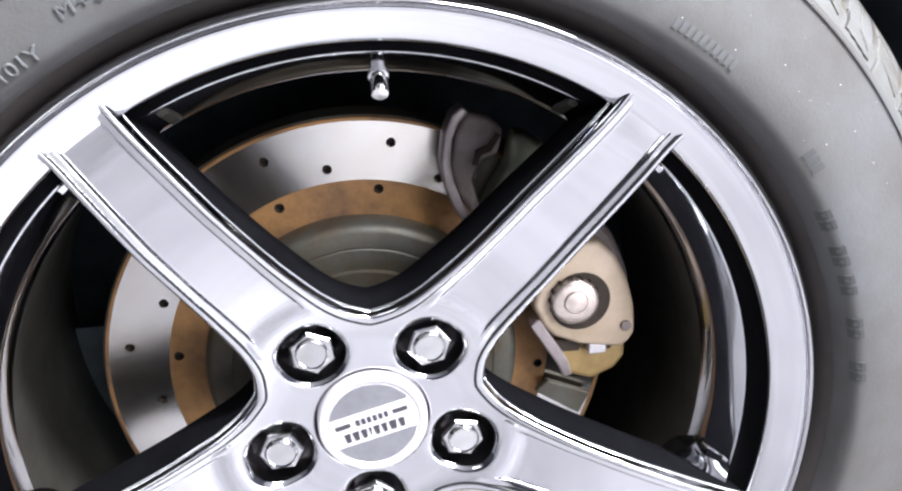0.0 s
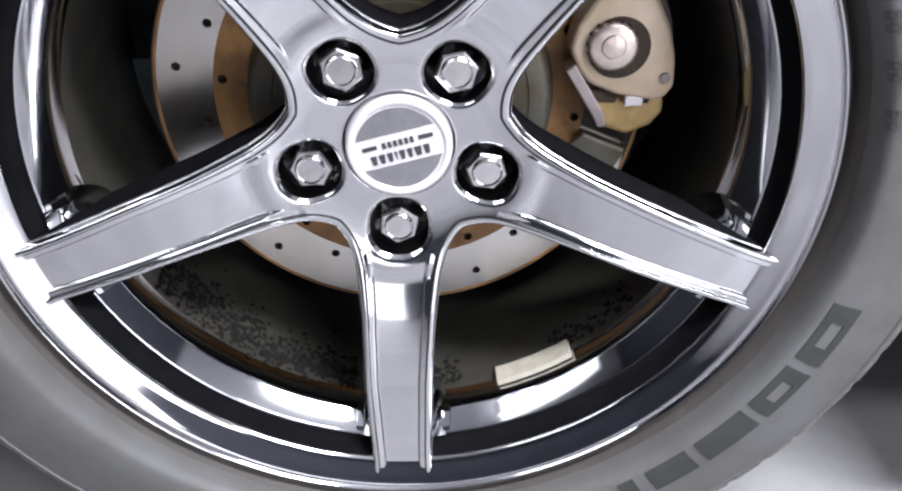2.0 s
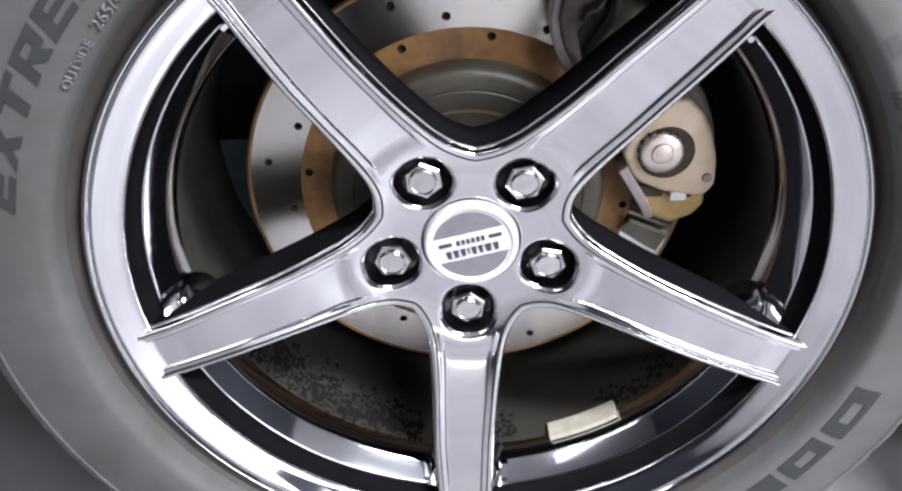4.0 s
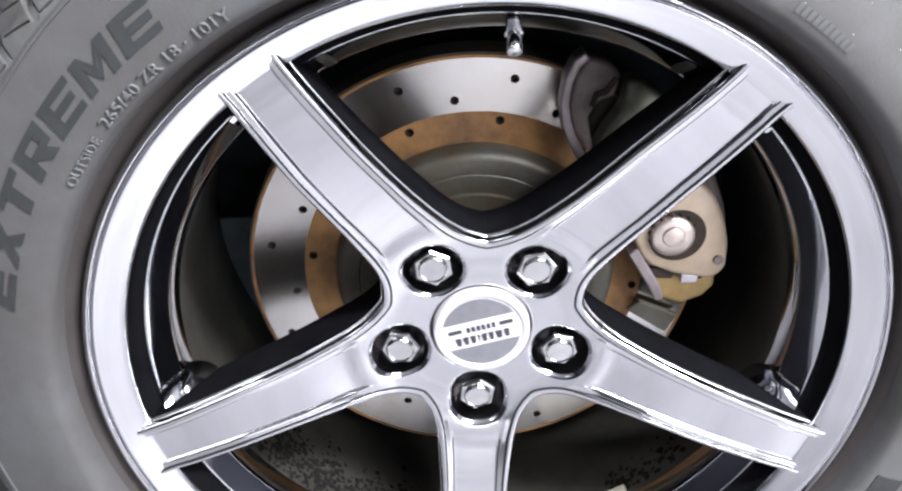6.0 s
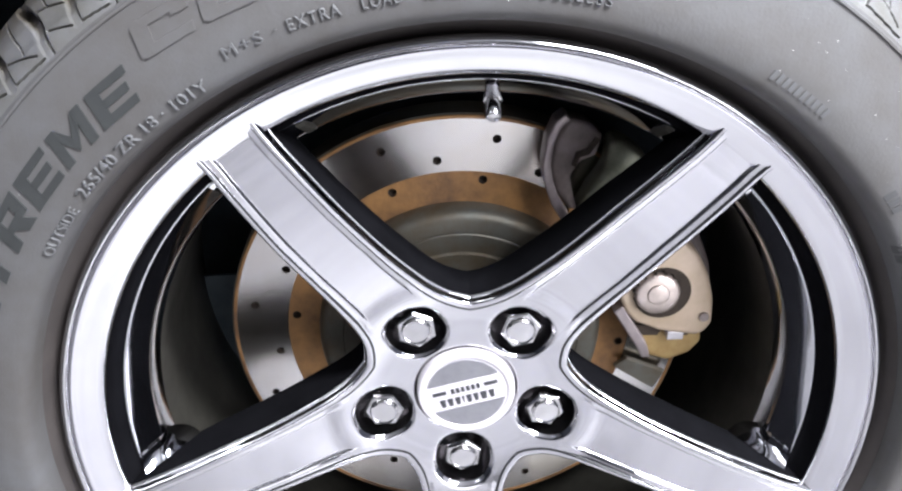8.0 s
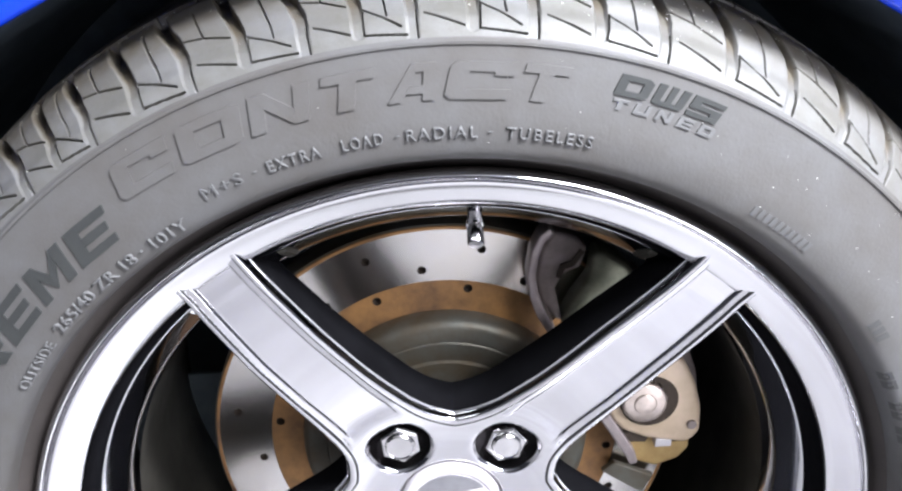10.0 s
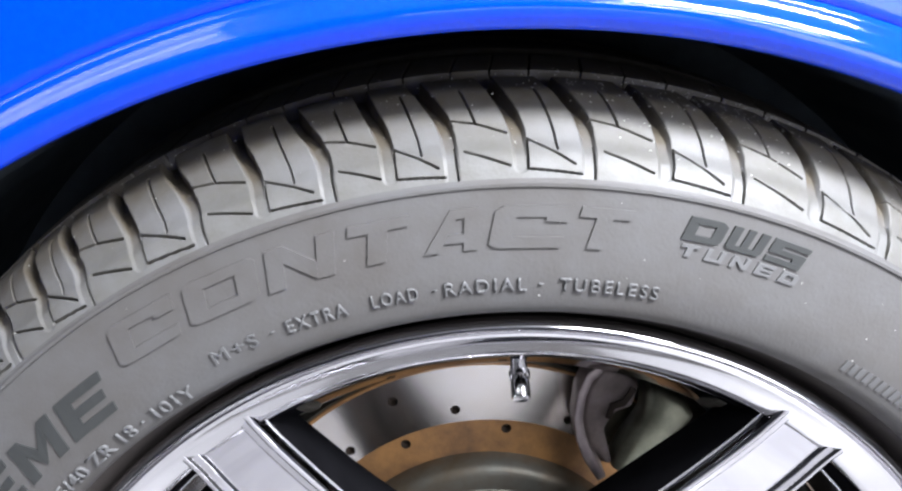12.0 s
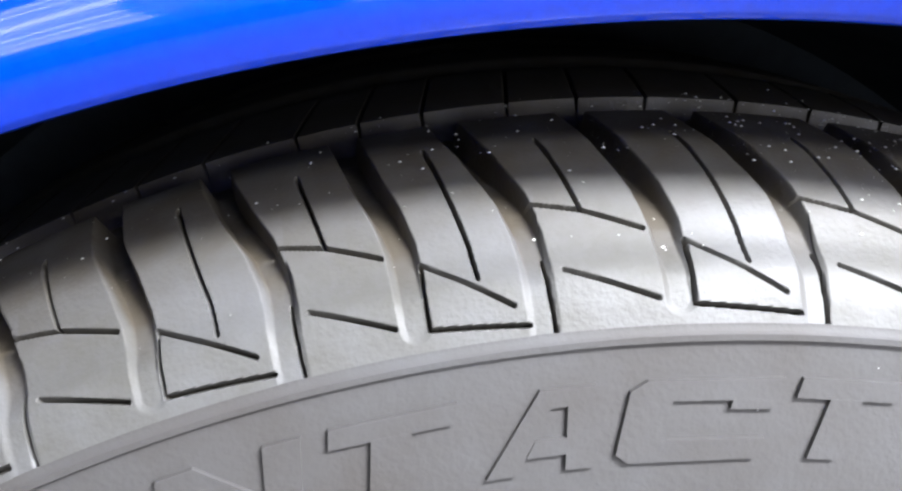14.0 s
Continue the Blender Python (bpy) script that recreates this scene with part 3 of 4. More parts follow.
# ================= wheel =================
wheel = thing("wheel", "polished chrome five-spoke alloy wheel with rounded windows", "wheel")
LIP = [(0.2446, 0.0155), (0.2494, 0.0055), (0.2502, 0.0010), (0.2500, -0.0015), (0.2489, -0.0035), (0.2470, -0.0041), (0.2459, -0.0033), (0.2453, -0.0007), (0.2448, 0.0003), (0.2443, -0.0001),
       (0.2437, -0.0016), (0.2430, -0.0014), (0.2413, -0.0001), (0.2367, 0.0027), (0.2320, 0.0055), (0.2285, 0.0076), (0.2276, 0.0087), (0.2273, 0.0102)]
child("lip", revolve("lip", LIP, CHROME, 300, sharp=50), wheel, "polished chrome outer lip")
child("lip_step", revolve("lip_step", [(0.2273, 0.0102), (0.2264, 0.0165), (0.2246, 0.0222), (0.2226, 0.0238), (0.2205, 0.0240)], FLANK, 240, sharp=60), wheel, "recess between lip and inner ring, blackened for its dark reflections")
RING = [(0.2205, 0.0240), (0.2200, 0.0242), (0.2193, 0.0250), (0.2145, 0.0314), (0.2101, 0.0373), (0.2094, 0.0383), (0.2085, 0.0402), (0.2077, 0.0432), (0.2068, 0.0490), (0.2062, 0.0560)]
child("inner_ring", revolve("inner_ring", RING, DARK_CHROME, 300, sharp=60), wheel, "chrome step inside the lip")
child("barrel", revolve("barrel", [(0.2062, 0.0560), (0.2061, 0.066), (0.2066, 0.10), (0.2082, 0.15), (0.2110, 0.20), (0.218, 0.24), (0.235, 0.255), (0.246, 0.262)], BARREL, 200), wheel, "dull grey inner barrel of the rim")

for deg in (54, 126, 198, 270, 342):
    for sgn in (-1, 1):
        bm = bmesh.new()
        rows_ = []
        for r, y, lift in ((0.2190, 0.0262, 0.0010), (0.2160, 0.0298, 0.0030), (0.2092, 0.0385, 0.0036), (0.2068, 0.0510, 0.0015)):
            a = deg + sgn * math.degrees(math.asin(0.031 / r))
            w = math.degrees(0.0046 / r)
            rows_.append([bm.verts.new(polar(r + (0.002 if k in (0, 3) else 0.0), a + (-w, -0.5 * w, 0.5 * w, w)[k], y + (0.001 if k in (0, 3) else -lift))) for k in range(4)])
        for p, q in zip(rows_[:-1], rows_[1:]):
            for k in range(3):
                bm.faces.new((p[k], p[k + 1], q[k + 1], q[k]))
        bm.faces.new(rows_[0])
        bm.faces.new(rows_[-1])
        bmesh.ops.recalc_face_normals(bm, faces=bm.faces)
        # top two ribs take the dark barrel colour in place of shade on chrome
        part("rib", bm, BARREL if (deg, sgn) in ((54, 1), (126, -1)) else CHROME, wheel)
        # web between the rib and the spoke, omitted in the valve's window for darkness
        if (deg, sgn) in ((54, 1), (126, -1)):
            continue
        web = []
        corner = [[(0.2205, 0.0305, 0.0225), (0.2188, 0.0205, 0.0190)], [(0.2068, 0.0315, 0.0515), (0.1860, 0.0205, 0.0480)]]
        steps = 8
        for i in range(steps + 1):
            for q in range(steps + 1):
                u, w = i / steps, q / steps
                p = [(corner[0][0][c] * (1 - w) + corner[0][1][c] * w) * (1 - u) + (corner[1][0][c] * (1 - w) + corner[1][1][c] * w) * u for c in range(3)]
                sag = 0.004 * math.sin(math.pi * w) * (0.3 + u)
                along, off = math.sqrt(max(p[0] ** 2 - p[1] ** 2, 0)), sgn * p[1]
                c_, s_ = math.cos(radians(deg)), math.sin(radians(deg))
                web.append((along * c_ - off * s_, p[2] + sag, along * s_ + off * c_))
        k = steps + 1
        child("web", mesh_of("web", web, [(i * k + q, i * k + q + 1, (i + 1) * k + q + 1, (i + 1) * k + q) for i in range(steps) for q in range(steps)], DARK_CHROME), wheel)

# spokes and hub: one casting
EDGE = [(0.0578, 0.0420), (0.0625, 0.0383), (0.0700, 0.0338), (0.0800, 0.0303), (0.0940, 0.0277), (0.1260, 0.0247), (0.1730, 0.0230), (0.2150, 0.0214), (0.2300, 0.0212), (0.2398, 0.0220)]
EDGE = [p for p in smooth_profile(EDGE, 10)]
SPOKES = (54, 126, 198, 270, 342)


def spoke_point(a, w, deg):
    c, s = math.cos(radians(deg)), math.sin(radians(deg))
    return (a * c - w * s, a * s + w * c)


sides = []
for k in range(5):
    d0, d1 = SPOKES[k], SPOKES[k] + 72
    up = [spoke_point(a, w, d0) for a, w in reversed(EDGE)]
    down = [spoke_point(a, -w, d1) for a, w in EDGE]
    sides.append(np.array(up + down[1:]))
STAR = np.concatenate(sides)
# even steps along each side
def even(line, step):
    d = np.r_[0, np.cumsum(np.hypot(*np.diff(line, axis=0).T))]
    t = np.linspace(0, d[-1], max(2, int(d[-1] / step) + 1))
    return np.stack([np.interp(t, d, line[:, 0]), np.interp(t, d, line[:, 1])], 1)


def offset(line, d):
    t = np.gradient(line, axis=0)
    t /= np.hypot(*t.T)[:, None]
    return line + (np.zeros(len(line)) + d)[:, None] * np.stack([t[:, 1], -t[:, 0]], 1)


def border(r):
    """How much wider the beaded border is near the hub."""
    return np.interp(r, [0.06, 0.085, 0.13], [1.75, 1.45, 1.15])


sides = [even(s, 0.0016) for s in sides]
STAR = np.concatenate(sides)
sign = 1 if inside(STAR, offset(sides[0], 0.004)[20:21])[0] else -1
LEVELS = (0.0, 0.0005, 0.0010, 0.0016, 0.0023, 0.0032, 0.0038, 0.0043, 0.0048, 0.0060, 0.0072, 0.0078, 0.0083, 0.0089, 0.0095)
RIDGE = (0.0076, 0.0038, 0.0015, 0.0006, 0.0002, 0.0000, 0.0001, 0.0012, 0.0014, 0.0016, 0.0018, 0.0022, 0.0034, 0.0036, 0.0036)
FACE_R = [0.0, 0.030, 0.045, 0.0575, 0.070, 0.080, 0.095, 0.12, 0.15, 0.18, 0.21, 0.225, 0.235, 0.26]
FACE_Y = [0.0475, 0.0472, 0.0462, 0.0448, 0.0420, 0.0388, 0.0335, 0.0252, 0.0170, 0.0104, 0.0054, 0.0040, 0.0029, 0.0000]
face_curve = np.array(smooth_profile(list(zip(FACE_R, FACE_Y)), 8))
LUG_R, LUG_HOLE = 0.0578, 0.0192
SHIFT = -0.0035


def drift(r):
    """The hub sits a few millimetres behind the centre of the lip."""
    return SHIFT * np.clip((0.236 - r) / 0.07, 0, 1)


LUGS = [(LUG_R * math.cos(radians(a)), LUG_R * math.sin(radians(a))) for a in SPOKES]


def edge_depth(pts):
    return np.min([seg_distance(pts, s) for s in sides], axis=0)


def pocket_size(pts):
    """Distance to the nearest lug, measured so that a pocket's rim is a rounded square."""
    best = np.full(len(pts), 9.0)
    for (a, b), deg in zip(LUGS, SPOKES):
        c, s_ = math.cos(radians(deg)), math.sin(radians(deg))
        u, w = (pts[:, 0] - a) * c + (pts[:, 1] - b) * s_, -(pts[:, 0] - a) * s_ + (pts[:, 1] - b) * c
        best = np.minimum(best, (np.abs(u) ** 2.25 + np.abs(w) ** 2.25) ** (1 / 2.25))
    return best


def pocket_rim(i, size, n=48):
    (a, b), deg = LUGS[i], SPOKES[i]
    c, s_ = math.cos(radians(deg)), math.sin(radians(deg))
    out = []
    for q in range(n):
        t = 2 * math.pi * q / n
        k = size / (abs(math.cos(t)) ** 2.25 + abs(math.sin(t)) ** 2.25) ** (1 / 2.25)
        u, w = k * math.cos(t), k * math.sin(t)
        out.append((a + u * c - w * s_, b + u * s_ + w * c))
    return out


def soft_step(t):
    t = np.clip(t, 0, 1)
    return t * t * (3 - 2 * t)


def face_height(pts):
    r = np.hypot(*pts.T)
    y = np.interp(r, face_curve[:, 0], face_curve[:, 1])
    d = edge_depth(pts) / border(r)
    lug = pocket_size(pts)
    # the face between the ridges is a shallow channel, which ends at the lug's boss and runs out under the lip
    sunk = soft_step((r - 0.076) / 0.022) * soft_step((lug - 0.0225) / 0.014) * soft_step((0.2410 - r) / 0.0085)
    rim = np.interp(d, LEVELS[:6], RIDGE[:6])
    y = y + rim + np.interp(d, LEVELS[5:], RIDGE[5:]) * np.clip(sunk + 0.15 * (d < 0.006), 0, 1)
    y = y + 0.0035 * np.clip((0.0349 - r) / 0.0010, 0, 1)
    y = y + 0.0022 * np.clip(1 - (lug - LUG_HOLE) / 0.0030, 0, 1) ** 2
    return y


loops = [(offset(s, sign * d * border(np.hypot(*s.T))) if d else s, False) for s in sides for d in LEVELS]
for i in range(5):
    for rr in (LUG_HOLE, LUG_HOLE + 0.0010, LUG_HOLE + 0.0020, LUG_HOLE + 0.0030):
        loops.append((pocket_rim(i, rr), True))
for rr in (0.0330, 0.0338, 0.0344, 0.0350, 0.0358):
    loops.append((ring2((0, 0), rr, 96), True))
loops.append(([(0.024 * math.cos(q * math.pi / 30), 0.024 * math.sin(q * math.pi / 30)) for q in range(60)], True))
g = np.arange(-0.24, 0.2401, 0.0032)
GX, GZ = np.meshgrid(g, g)
grid = np.stack([GX.ravel() + 0.0004 * np.sin(GZ.ravel() * 900), GZ.ravel()], 1)
grid = grid[inside(STAR, grid)]
grid = grid[edge_depth(grid) > 0.0103 * border(np.hypot(*grid.T))]
grid = grid[np.hypot(*grid.T) < 0.2175]
for deg in SPOKES:
    for rr in (0.0790, 0.0835, 0.0880, 0.2195, 0.2215, 0.2232, 0.2248, 0.2263, 0.2278, 0.2293, 0.2308, 0.2322, 0.2334, 0.2352):
        half = 6.0 if rr > 0.1 else 17.0
        loops.append(([(rr * math.cos(radians(deg + half * q / 16)), rr * math.sin(radians(deg + half * q / 16))) for q in range(-16, 17)], False))
lugd = pocket_size(grid)
grid = grid[(lugd > LUG_HOLE + 0.0045) & (np.hypot(*grid.T) > 0.026) & (np.abs(np.hypot(*grid.T) - 0.0344) > 0.0035)]


def keep_face(m):
    lug = pocket_size(m)
    return inside(STAR, m) & (lug > LUG_HOLE * 0.999) & (np.hypot(*m.T) > 0.0239)


v2, f2 = plate(loops, keep_face, grid)
h = face_height(v2)
e = 0.0004
hx = (face_height(v2 + (e, 0)) - face_height(v2 - (e, 0))) / (2 * e)
hz = (face_height(v2 + (0, e)) - face_height(v2 - (0, e))) / (2 * e)
nrm = np.stack([hx, -np.ones(len(v2)), hz], 1)
nrm /= np.linalg.norm(nrm, axis=1)[:, None]
child("spoke_face", mesh_of("spoke_face", np.stack([v2[:, 0] + drift(np.hypot(*v2.T)), h, v2[:, 1]], 1), f2, CHROME, normals=nrm), wheel, "chrome spoke faces joined at the hub, with beaded edges")
# black creases stand in for dark reflections along the ridges
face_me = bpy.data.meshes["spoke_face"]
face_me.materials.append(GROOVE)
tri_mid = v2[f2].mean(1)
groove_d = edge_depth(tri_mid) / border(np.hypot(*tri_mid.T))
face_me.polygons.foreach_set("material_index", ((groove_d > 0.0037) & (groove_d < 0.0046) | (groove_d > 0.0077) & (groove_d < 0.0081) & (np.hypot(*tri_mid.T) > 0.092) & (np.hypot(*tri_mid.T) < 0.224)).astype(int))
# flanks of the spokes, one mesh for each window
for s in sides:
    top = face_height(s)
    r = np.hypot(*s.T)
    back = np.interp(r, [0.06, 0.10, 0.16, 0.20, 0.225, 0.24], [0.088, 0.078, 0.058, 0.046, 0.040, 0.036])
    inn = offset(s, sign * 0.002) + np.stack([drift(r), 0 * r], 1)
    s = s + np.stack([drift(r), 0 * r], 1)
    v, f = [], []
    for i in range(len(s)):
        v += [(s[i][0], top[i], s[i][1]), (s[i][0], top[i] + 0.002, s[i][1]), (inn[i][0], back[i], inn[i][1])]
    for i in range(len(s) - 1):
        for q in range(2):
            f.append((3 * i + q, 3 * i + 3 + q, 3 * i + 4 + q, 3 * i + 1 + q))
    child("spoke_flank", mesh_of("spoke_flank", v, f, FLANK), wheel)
# lug pockets, nuts
for i, (a, b) in enumerate(LUGS):
    cir = np.array(pocket_rim(i, LUG_HOLE, 40))
    hh = face_height(cir * 1.0)
    pv = [(x - a, y0, z - b) for (x, z), y0 in zip(cir, hh)] + [((x - a) * 0.97, 0.054, (z - b) * 0.97) for x, z in cir] + [((x - a) * 0.85, 0.066, (z - b) * 0.85) for x, z in cir] + [(0, 0.067, 0)]
    pf = [(k * 40 + q, k * 40 + (q + 1) % 40, (k + 1) * 40 + (q + 1) % 40, (k + 1) * 40 + q) for k in range(2) for q in range(40)] + [(80 + q, 80 + (q + 1) % 40, 120) for q in range(40)]
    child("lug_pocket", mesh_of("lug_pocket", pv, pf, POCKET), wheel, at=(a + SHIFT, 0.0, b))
    bm = bmesh.new()
    turn = (12, 40, 3, 25, 51)[i]
    hexa = [(0.0142 * math.cos(radians(60 * q + turn)), 0.0142 * math.sin(radians(60 * q + turn))) for q in range(6)]
    ringv = []
    for rr, y in ((1.0, 0.019), (1.0, 0.0022), (0.95, 0.0008), (0.86, 0.0), (0.80, 0.0)):
        ringv.append([bm.verts.new((x * rr, y, z * rr)) for x, z in hexa])
    for p, q in zip(ringv[:-1], ringv[1:]):
        for j in range(6):
            bm.faces.new((p[j], p[(j + 1) % 6], q[(j + 1) % 6], q[j]))
    dome = [[bm.verts.new((0.0100 * c * math.cos(q * math.pi / 12), -0.0022 * (1 - c * c) ** 0.5 * 0 - yy, 0.0100 * c * math.sin(q * math.pi / 12))) for q in range(24)] for c, yy in ((1.0, -0.0001), (0.96, 0.0016), (0.86, 0.0024), (0.78, 0.0020), (0.7, 0.0020), (0.1, 0.0022))]
    for p, q in zip(dome[:-1], dome[1:]):
        for j in range(24):
            bm.faces.new((p[j], p[(j + 1) % 24], q[(j + 1) % 24], q[j]))
    bm.faces.new(dome[-1])
    bm.faces.new(ringv[-1])
    bmesh.ops.recalc_face_normals(bm, faces=bm.faces)
    part("lug_nut", bm, NUT_CHROME, wheel, "chrome hexagonal wheel nut", at=(a + SHIFT, 0.0465, b))

# centre cap
cap = child("centre_cap", revolve("centre_cap", [(0.0330, 0.050), (0.0328, 0.0450), (0.0322, 0.0436), (0.0312, 0.0430), (0.0292, 0.0430), (0.0281, 0.0436), (0.0275, 0.0443), (0.0, 0.0443)], CAP_WHITE, 90, sharp=40), wheel, "round silver centre cap", at=(SHIFT, 0, -0.001))
CAP_K = 1.17
TURN_CAP = radians(196.0)


def cap_xy(u, v):
    u, v = u * CAP_K, v * CAP_K
    return (u * math.cos(TURN_CAP) - v * math.sin(TURN_CAP), u * math.sin(TURN_CAP) + v * math.cos(TURN_CAP))


for sgn in (1, -1):
    R0, cut = 0.0226, 0.0088
    half = math.acos(cut / R0)
    outl = [cap_xy(R0 * math.sin(t), sgn * R0 * math.cos(t)) for t in np.linspace(-half, half, 24)]
    part("cap_panel", prism(outl, 0.0439, 0.0445), CAP_GREY, cap, "grey segment of the cap")
wide = (0.0034, 0.0040, 0.0030, 0.0032, 0.0014, 0.0032, 0.0034, 0.0034)
u = -0.0158
for w in wide:
    part("mark_block", prism([cap_xy(u, 0.0016), cap_xy(u + w, 0.0016), cap_xy(u + w - 0.0006, 0.0066), cap_xy(u + 0.0006, 0.0066)], 0.0437, 0.0445), INK, cap)
    u += w + 0.0010
for u0, u1 in ((-0.0190, -0.0112), (0.0112, 0.0190)):
    part("mark_block", prism([cap_xy(u0, -0.0020), cap_xy(u1, -0.0020), cap_xy(u1, -0.0042), cap_xy(u0, -0.0042)], 0.0437, 0.0445), INK, cap)
for i in range(6):
    u = -0.0086 + i * 0.0030
    part("mark_block", prism([cap_xy(u, -0.0014), cap_xy(u + 0.0019, -0.0014), cap_xy(u + 0.0019, -0.0046), cap_xy(u, -0.0046)], 0.0437, 0.0445), INK, cap)

# valve
valve = child("valve", revolve("valve", [(0.0, 0.0), (0.0040, 0.0002), (0.0046, 0.001), (0.0046, 0.009), (0.0036, 0.0095), (0.0036, 0.0110), (0.0052, 0.0115), (0.0052, 0.0145), (0.0042, 0.0150), (0.0040, 0.030), (0.0060, 0.031), (0.0060, 0.040)], NUT_CHROME, 24, sharp=40), wheel, "chrome valve stem with a cap", at=(0.0024, 0.0170, 0.2008))
valve.rotation_euler = (radians(35), 0, 0)
# balance weights and grime on the barrel
for a0, a1, y0, y1 in ((-70.3, -54.0, 0.048, 0.065),):
    v = [polar(r, a0 + (a1 - a0) * i / 12, y) for i in range(13) for r, y in ((0.2056, y0), (0.2016, y0 + 0.0005), (0.2016, y1 - 0.0005), (0.2056, y1))]
    f = [(4 * i + q, 4 * i + q + 1, 4 * i + 5 + q, 4 * i + 4 + q) for i in range(12) for q in range(3)] + [(3, 2, 1, 0), (48, 49, 50, 51)]
    child("balance_weight", mesh_of("balance_weight", v, f, WEIGHT, smooth=False), wheel, "pale stick-on balance weight")
rng = random.Random(4)
bm = bmesh.new()
for i in range(1500):
    if i < 1150:
        a, y = rng.uniform(-146, -100), 0.054 + abs(rng.gauss(0, 0.016))
        y += 0.03 * rng.random() * (1 if a < -122 else 0.4)
    else:
        a, y = rng.choice((rng.uniform(-90, -78), rng.uniform(-58, -38))), 0.062 + abs(rng.gauss(0, 0.012))
    r = 0.2056
    s = rng.choice((rng.uniform(0.0005, 0.0013), rng.uniform(0.0006, 0.0018), rng.uniform(0.0012, 0.0028)))
    n = 6
    c = [bm.verts.new(polar(r, a + math.degrees(s * rng.uniform(0.6, 1.3) * math.cos(q * 2 * math.pi / n) / r), y + s * rng.uniform(0.6, 1.4) * math.sin(q * 2 * math.pi / n))) for q in range(n)]
    t = bm.verts.new(polar(r - s * 0.12, a, y))
    for q in range(n):
        bm.faces.new((c[q], c[(q + 1) % n], t))
tagged(part("grime", bm, GRIME, wheel, "black specks of road grime on the barrel"), kind="stuff")

# ================= brake =================
disc = thing("brake_disc", "cross-drilled steel brake disc with a rusty inner band", "brake disc", (SHIFT, 0, ZC - 0.001))
DISC_Y = 0.123
holes = []
for i in range(12):
    b0 = i * 30
    for r, a in ((0.1215, 84.5), (0.1360, 98.5), (0.1520, 82.5)):
        holes.append((r, a + b0))
hp = [(r * math.cos(radians(a)), r * math.sin(radians(a))) for r, a in holes]


HR = 0.0031
loops = [(ring2((0, 0), 0.1672, 160), True), (ring2((0, 0), 0.1275, 140), True), (ring2((0, 0), 0.1045, 120), True)] + [(ring2(p, HR, 16), True) for p in hp]
mid = [p for r in (0.115, 0.134, 0.145, 0.160) for p in ring2((0, 0), r, 120) if min(math.hypot(p[0] - q[0], p[1] - q[1]) for q in hp) > HR + 0.002]


def not_hole(m):
    return np.min([np.hypot(m[:, 0] - a, m[:, 1] - b) for a, b in hp], axis=0) > HR * 0.97


for nm, lo_r, hi_r, mat, lab in (("friction_face", 0.1275, 0.1672, ROTOR, "bright swept steel face"), ("rust_band", 0.1045, 0.1275, RUST, "orange rusty unswept band")):
    v2, f2 = plate(loops, lambda m: (np.hypot(*m.T) > lo_r) & (np.hypot(*m.T) < hi_r) & not_hole(m), mid)
    used = np.unique(f2)
    remap = {int(o): i for i, o in enumerate(used)}
    child(nm, mesh_of(nm, [(x, DISC_Y + (0.0004 if nm == "rust_band" else 0), z) for x, z in v2[used]], [[remap[int(i)] for i in t] for t in f2], mat, smooth=False), disc, lab)
hole_me = revolve("drilled_hole", [(HR, 0.0), (HR * 0.96, 0.0008), (HR * 0.9, 0.006), (0.0, 0.006)], HOLE, 16)
for x, z in hp:
    child("drilled_hole", hole_me, disc, at=(x, DISC_Y, z))
child("disc_edge", revolve("disc_edge", [(0.1672, DISC_Y), (0.1686, DISC_Y + 0.0012), (0.1688, DISC_Y + 0.026), (0.150, DISC_Y + 0.0265), (0.09, DISC_Y + 0.0265)], HAT, 160), disc, "dull outer edge")
child("hat", revolve("hat", [(0.1046, DISC_Y + 0.0006), (0.1040, 0.1195), (0.1020, 0.1135), (0.0990, 0.1108), (0.0960, 0.1100), (0.0868, 0.1098), (0.0858, 0.1106), (0.0848, 0.1098), (0.0720, 0.1098), (0.0705, 0.1080), (0.045, 0.1080), (0.030, 0.0960), (0.0, 0.0960)], HAT, 120, sharp=30), disc, "dull grey steel hat of the disc")

child("rust_rim", revolve("rust_rim", [(0.1676, DISC_Y + 0.0004), (0.1670, DISC_Y - 0.0005), (0.1652, DISC_Y - 0.0005), (0.1648, DISC_Y + 0.0003)], RUST, 160), disc, "thin golden rust at the outer edge")
caliper = thing("brake_caliper", "cream-painted floating brake caliper beside the disc", "brake caliper")
FIST = [(0.111, 0.032), (0.104, 0.046), (0.108, 0.062), (0.117, 0.078), (0.131, 0.088), (0.145, 0.090), (0.157, 0.079), (0.167, 0.061), (0.173, 0.042), (0.175, 0.023), (0.171, 0.016), (0.165, 0.012), (0.137, 0.016), (0.119, 0.023)]
part("caliper_body", prism(FIST, 0.0925, 0.118, 0.0035), CALIPER, caliper, "cream-painted caliper casting", True)
part("bridge", prism([(0.150, 0.0), (0.172, 0.006), (0.178, 0.030), (0.172, 0.062), (0.160, 0.088), (0.140, 0.108), (0.126, 0.098), (0.150, 0.066), (0.160, 0.030)], 0.108, 0.20, 0.004), PAD, caliper, "dark bridge across the disc")
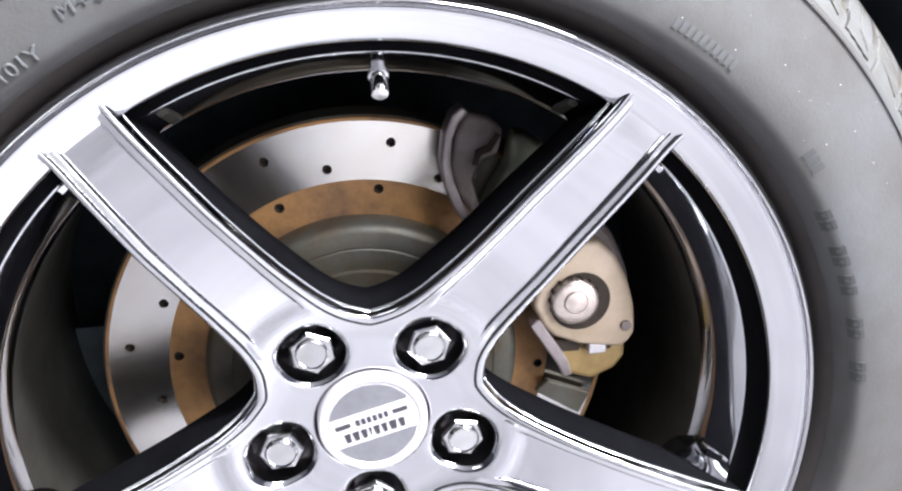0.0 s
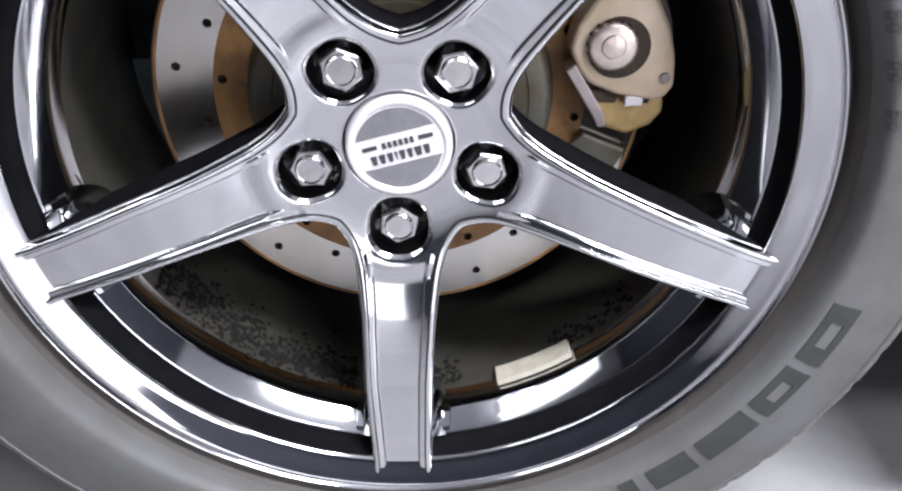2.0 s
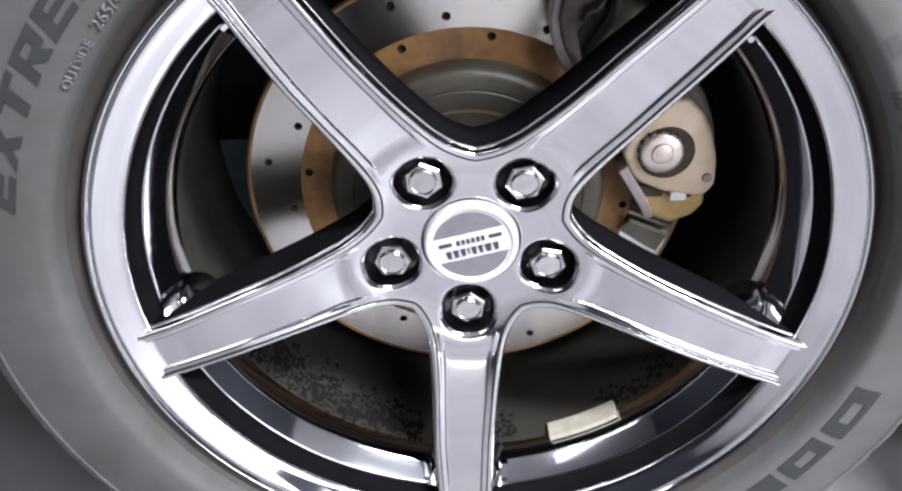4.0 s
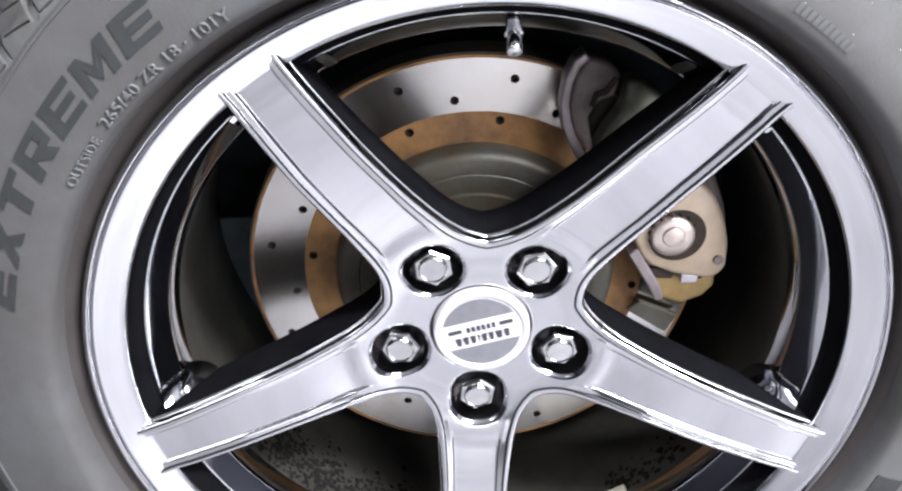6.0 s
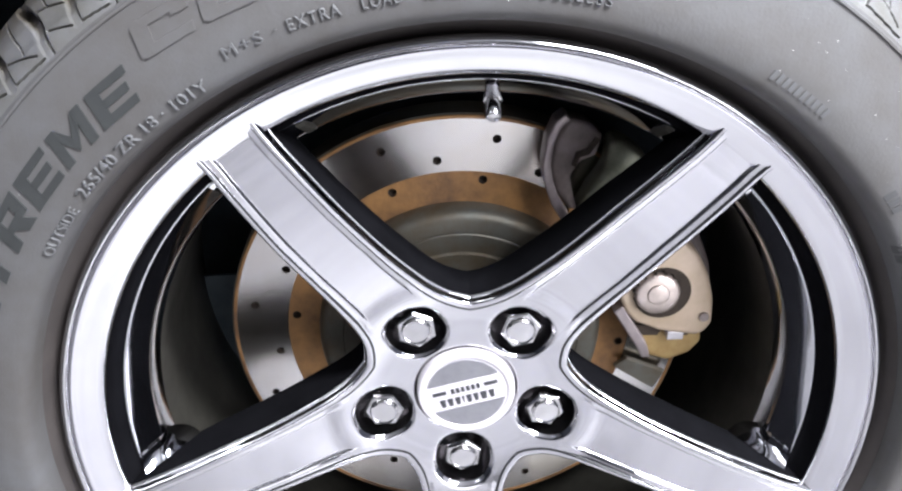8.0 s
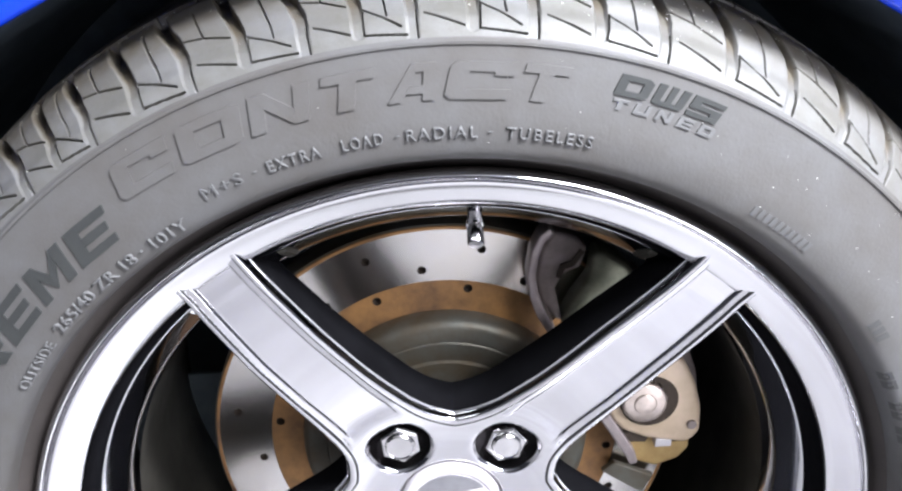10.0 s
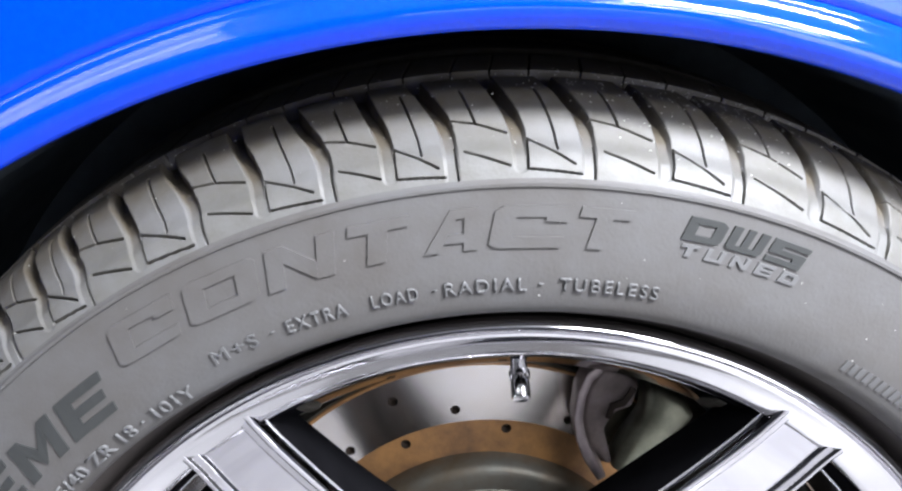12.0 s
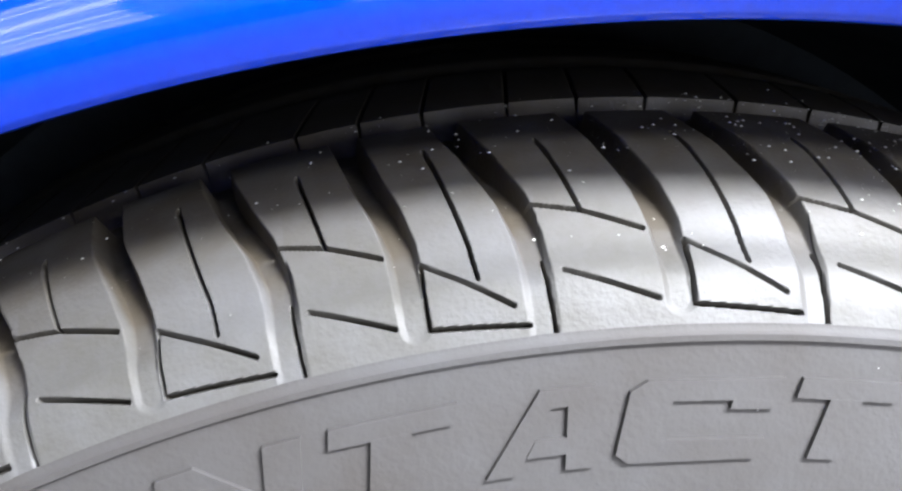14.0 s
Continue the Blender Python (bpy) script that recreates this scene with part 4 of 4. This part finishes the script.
part("bracket", prism([(0.117, 0.014), (0.124, -0.001), (0.134, -0.011), (0.150, -0.016), (0.166, -0.009), (0.173, 0.001), (0.172, 0.012), (0.144, 0.013)], 0.102, 0.120, 0.003), BRACKET, caliper, "yellow-plated bracket below the casting")
part("pad_backing", prism([(0.103, 0.031), (0.109, 0.036), (0.131, 0.003), (0.134, -0.007), (0.128, -0.008), (0.124, 0.000)], 0.094, 0.112, 0.0012), PAD_RIM, caliper, "pinkish curved pad backing edge")
# flat dark disc, coloured for the shade inside the pin's recess
part("pin_recess_shade", prism(ring2((0.1352, 0.0482), 0.0203, 32), 0.0917, 0.0935, 0.0006), HOLE, caliper, "dark disc painted as the shaded recess round the guide pin", True)
part("pin_bolt", prism(ring2((0.1303, 0.0503), 0.0158, 32), 0.0850, 0.0930, 0.0030), BOLT, caliper, "pale round guide-pin bolt", True)
for q in range(14):
    c_, s_ = math.cos(2 * math.pi * q / 14), math.sin(2 * math.pi * q / 14)
    notch = [(0.1303 + r * c_ - w * s_, 0.0503 + r * s_ + w * c_) for r, w in ((0.0150, -0.0011), (0.0166, -0.0011), (0.0166, 0.0011), (0.0150, 0.0011))]
    part("notch", prism(notch, 0.0872, 0.0925), HOLE, caliper, "dark notch round the bolt's edge")
part("pin_head", prism(ring2((0.1300, 0.0512), 0.0078, 24), 0.0835, 0.0855, 0.0008), BOLT, caliper, smooth=True)
# dark patches stand for shade in the gaps above the bracket
part("pad_slot_shade", prism([(0.120, 0.017), (0.142, 0.0155), (0.139, 0.008), (0.128, 0.008)], 0.1000, 0.1030), HOLE, caliper, "dark patch painted for shade in the gap above the bracket")
part("pad_slot_shade", prism([(0.157, 0.0145), (0.164, 0.0140), (0.161, 0.008), (0.157, 0.008)], 0.1000, 0.1030), HOLE, caliper)
part("clip", prism([(0.1440, 0.0080), (0.1560, 0.0085), (0.1560, 0.0155), (0.1440, 0.0150)], 0.0935, 0.1010, 0.0008), CAP_WHITE, caliper, "white pad clip")
part("small_bolt", prism(ring2((0.1675, 0.0290), 0.0036, 16), 0.0905, 0.0940, 0.0006), PAD, caliper)
part("lower_plate", prism([(0.114, -0.030), (0.123, -0.022), (0.154, -0.034), (0.147, -0.050), (0.141, -0.047)], 0.114, 0.119, 0.001), HAT, caliper, "dull steel plate under the bracket")
# upper end of the caliper, over the disc
part("piston_housing", prism([(0.050, 0.140), (0.053, 0.158), (0.060, 0.172), (0.074, 0.169), (0.083, 0.161), (0.080, 0.146), (0.070, 0.142), (0.064, 0.131), (0.071, 0.106), (0.064, 0.108), (0.055, 0.122)], 0.102, 0.120, 0.003), PAD, caliper, "dark mauve end of the pad carrier", True)
arc = [(0.056, 0.177), (0.050, 0.172), (0.0455, 0.160), (0.044, 0.142), (0.0465, 0.128), (0.052, 0.114), (0.061, 0.100), (0.066, 0.103), (0.057, 0.118), (0.052, 0.131), (0.0495, 0.142), (0.0505, 0.157), (0.054, 0.167), (0.060, 0.173)]
part("pad_rim", prism(arc, 0.095, 0.112, 0.0012), PAD_RIM, caliper, "pale curved pad edge", True)
part("upper_arm", prism([(0.069, 0.104), (0.077, 0.122), (0.087, 0.139), (0.087, 0.157), (0.094, 0.160), (0.110, 0.150), (0.118, 0.140), (0.100, 0.118), (0.080, 0.100)], 0.100, 0.122, 0.004), GREEN_STEEL, caliper, "greenish weathered steel arm", True)
part("slot_mark", prism([(0.078, 0.160), (0.081, 0.158), (0.075, 0.148), (0.069, 0.146), (0.067, 0.139), (0.064, 0.140), (0.066, 0.149), (0.073, 0.152)], 0.1005, 0.1030), HOLE, caliper)

knuckle = thing("steering_knuckle", "dark iron steering knuckle and splash shield behind the disc", "knuckle")
part("shield", prism([(-0.239, -0.012), (-0.170, -0.008), (-0.150, -0.06), (-0.170, -0.16), (-0.205, -0.125), (-0.230, -0.06)], 0.218, 0.222, 0.001), KNUCKLE, knuckle, "slate-grey splash shield")
kb = bmesh.new()
bmesh.ops.create_cone(kb, cap_ends=True, segments=32, radius1=0.05, radius2=0.05, depth=0.16)
bmesh.ops.rotate(kb, verts=kb.verts, cent=(0, 0, 0), matrix=Matrix.Rotation(radians(90), 3, "X"))
bmesh.ops.translate(kb, verts=kb.verts, vec=(0, 0.22, 0))
part("axle_carrier", kb, KNUCKLE, knuckle, smooth=False)

# white dust specks on the tread
bm = bmesh.new()
rng = random.Random(11)
for i in range(900):
    a = rng.choice((rng.uniform(50, 130), rng.gauss(80, 9), rng.gauss(76, 7)))
    s = rng.choice((rng.uniform(0.015, 0.08), rng.gauss(0.06, 0.018), rng.uniform(0.04, 0.08)))
    r, y = shoulder_at(s)
    q = rng.choice((0.00015, 0.0002, 0.0003, 0.0005))
    c = [bm.verts.new(polar(r + 0.0002, a + math.degrees(q * math.cos(t) / r), y + q * math.sin(t))) for t in (0, 1.5, 3.1, 4.7)]
    top = bm.verts.new(polar(r + q, a, y))
    for j in range(4):
        bm.faces.new((c[j], c[(j + 1) % 4], top))
for i in range(45):
    a, r = rng.choice((rng.uniform(20, 160), rng.gauss(55, 14))), rng.uniform(0.264, 0.315)
    q = rng.choice((0.00012, 0.00016, 0.0002, 0.0003))
    y = side_y(r)
    c = [bm.verts.new(polar(r + q * math.cos(t), a + math.degrees(q * math.sin(t) / r), y - 0.0003)) for t in (0, 1.5, 3.1, 4.7)]
    top = bm.verts.new(polar(r, a, y - 0.0003 - q))
    for j in range(4):
        bm.faces.new((c[j], c[(j + 1) % 4], top))
tagged(part("dust", bm, SPECK, tyre, "pale specks of dust"), kind="stuff")
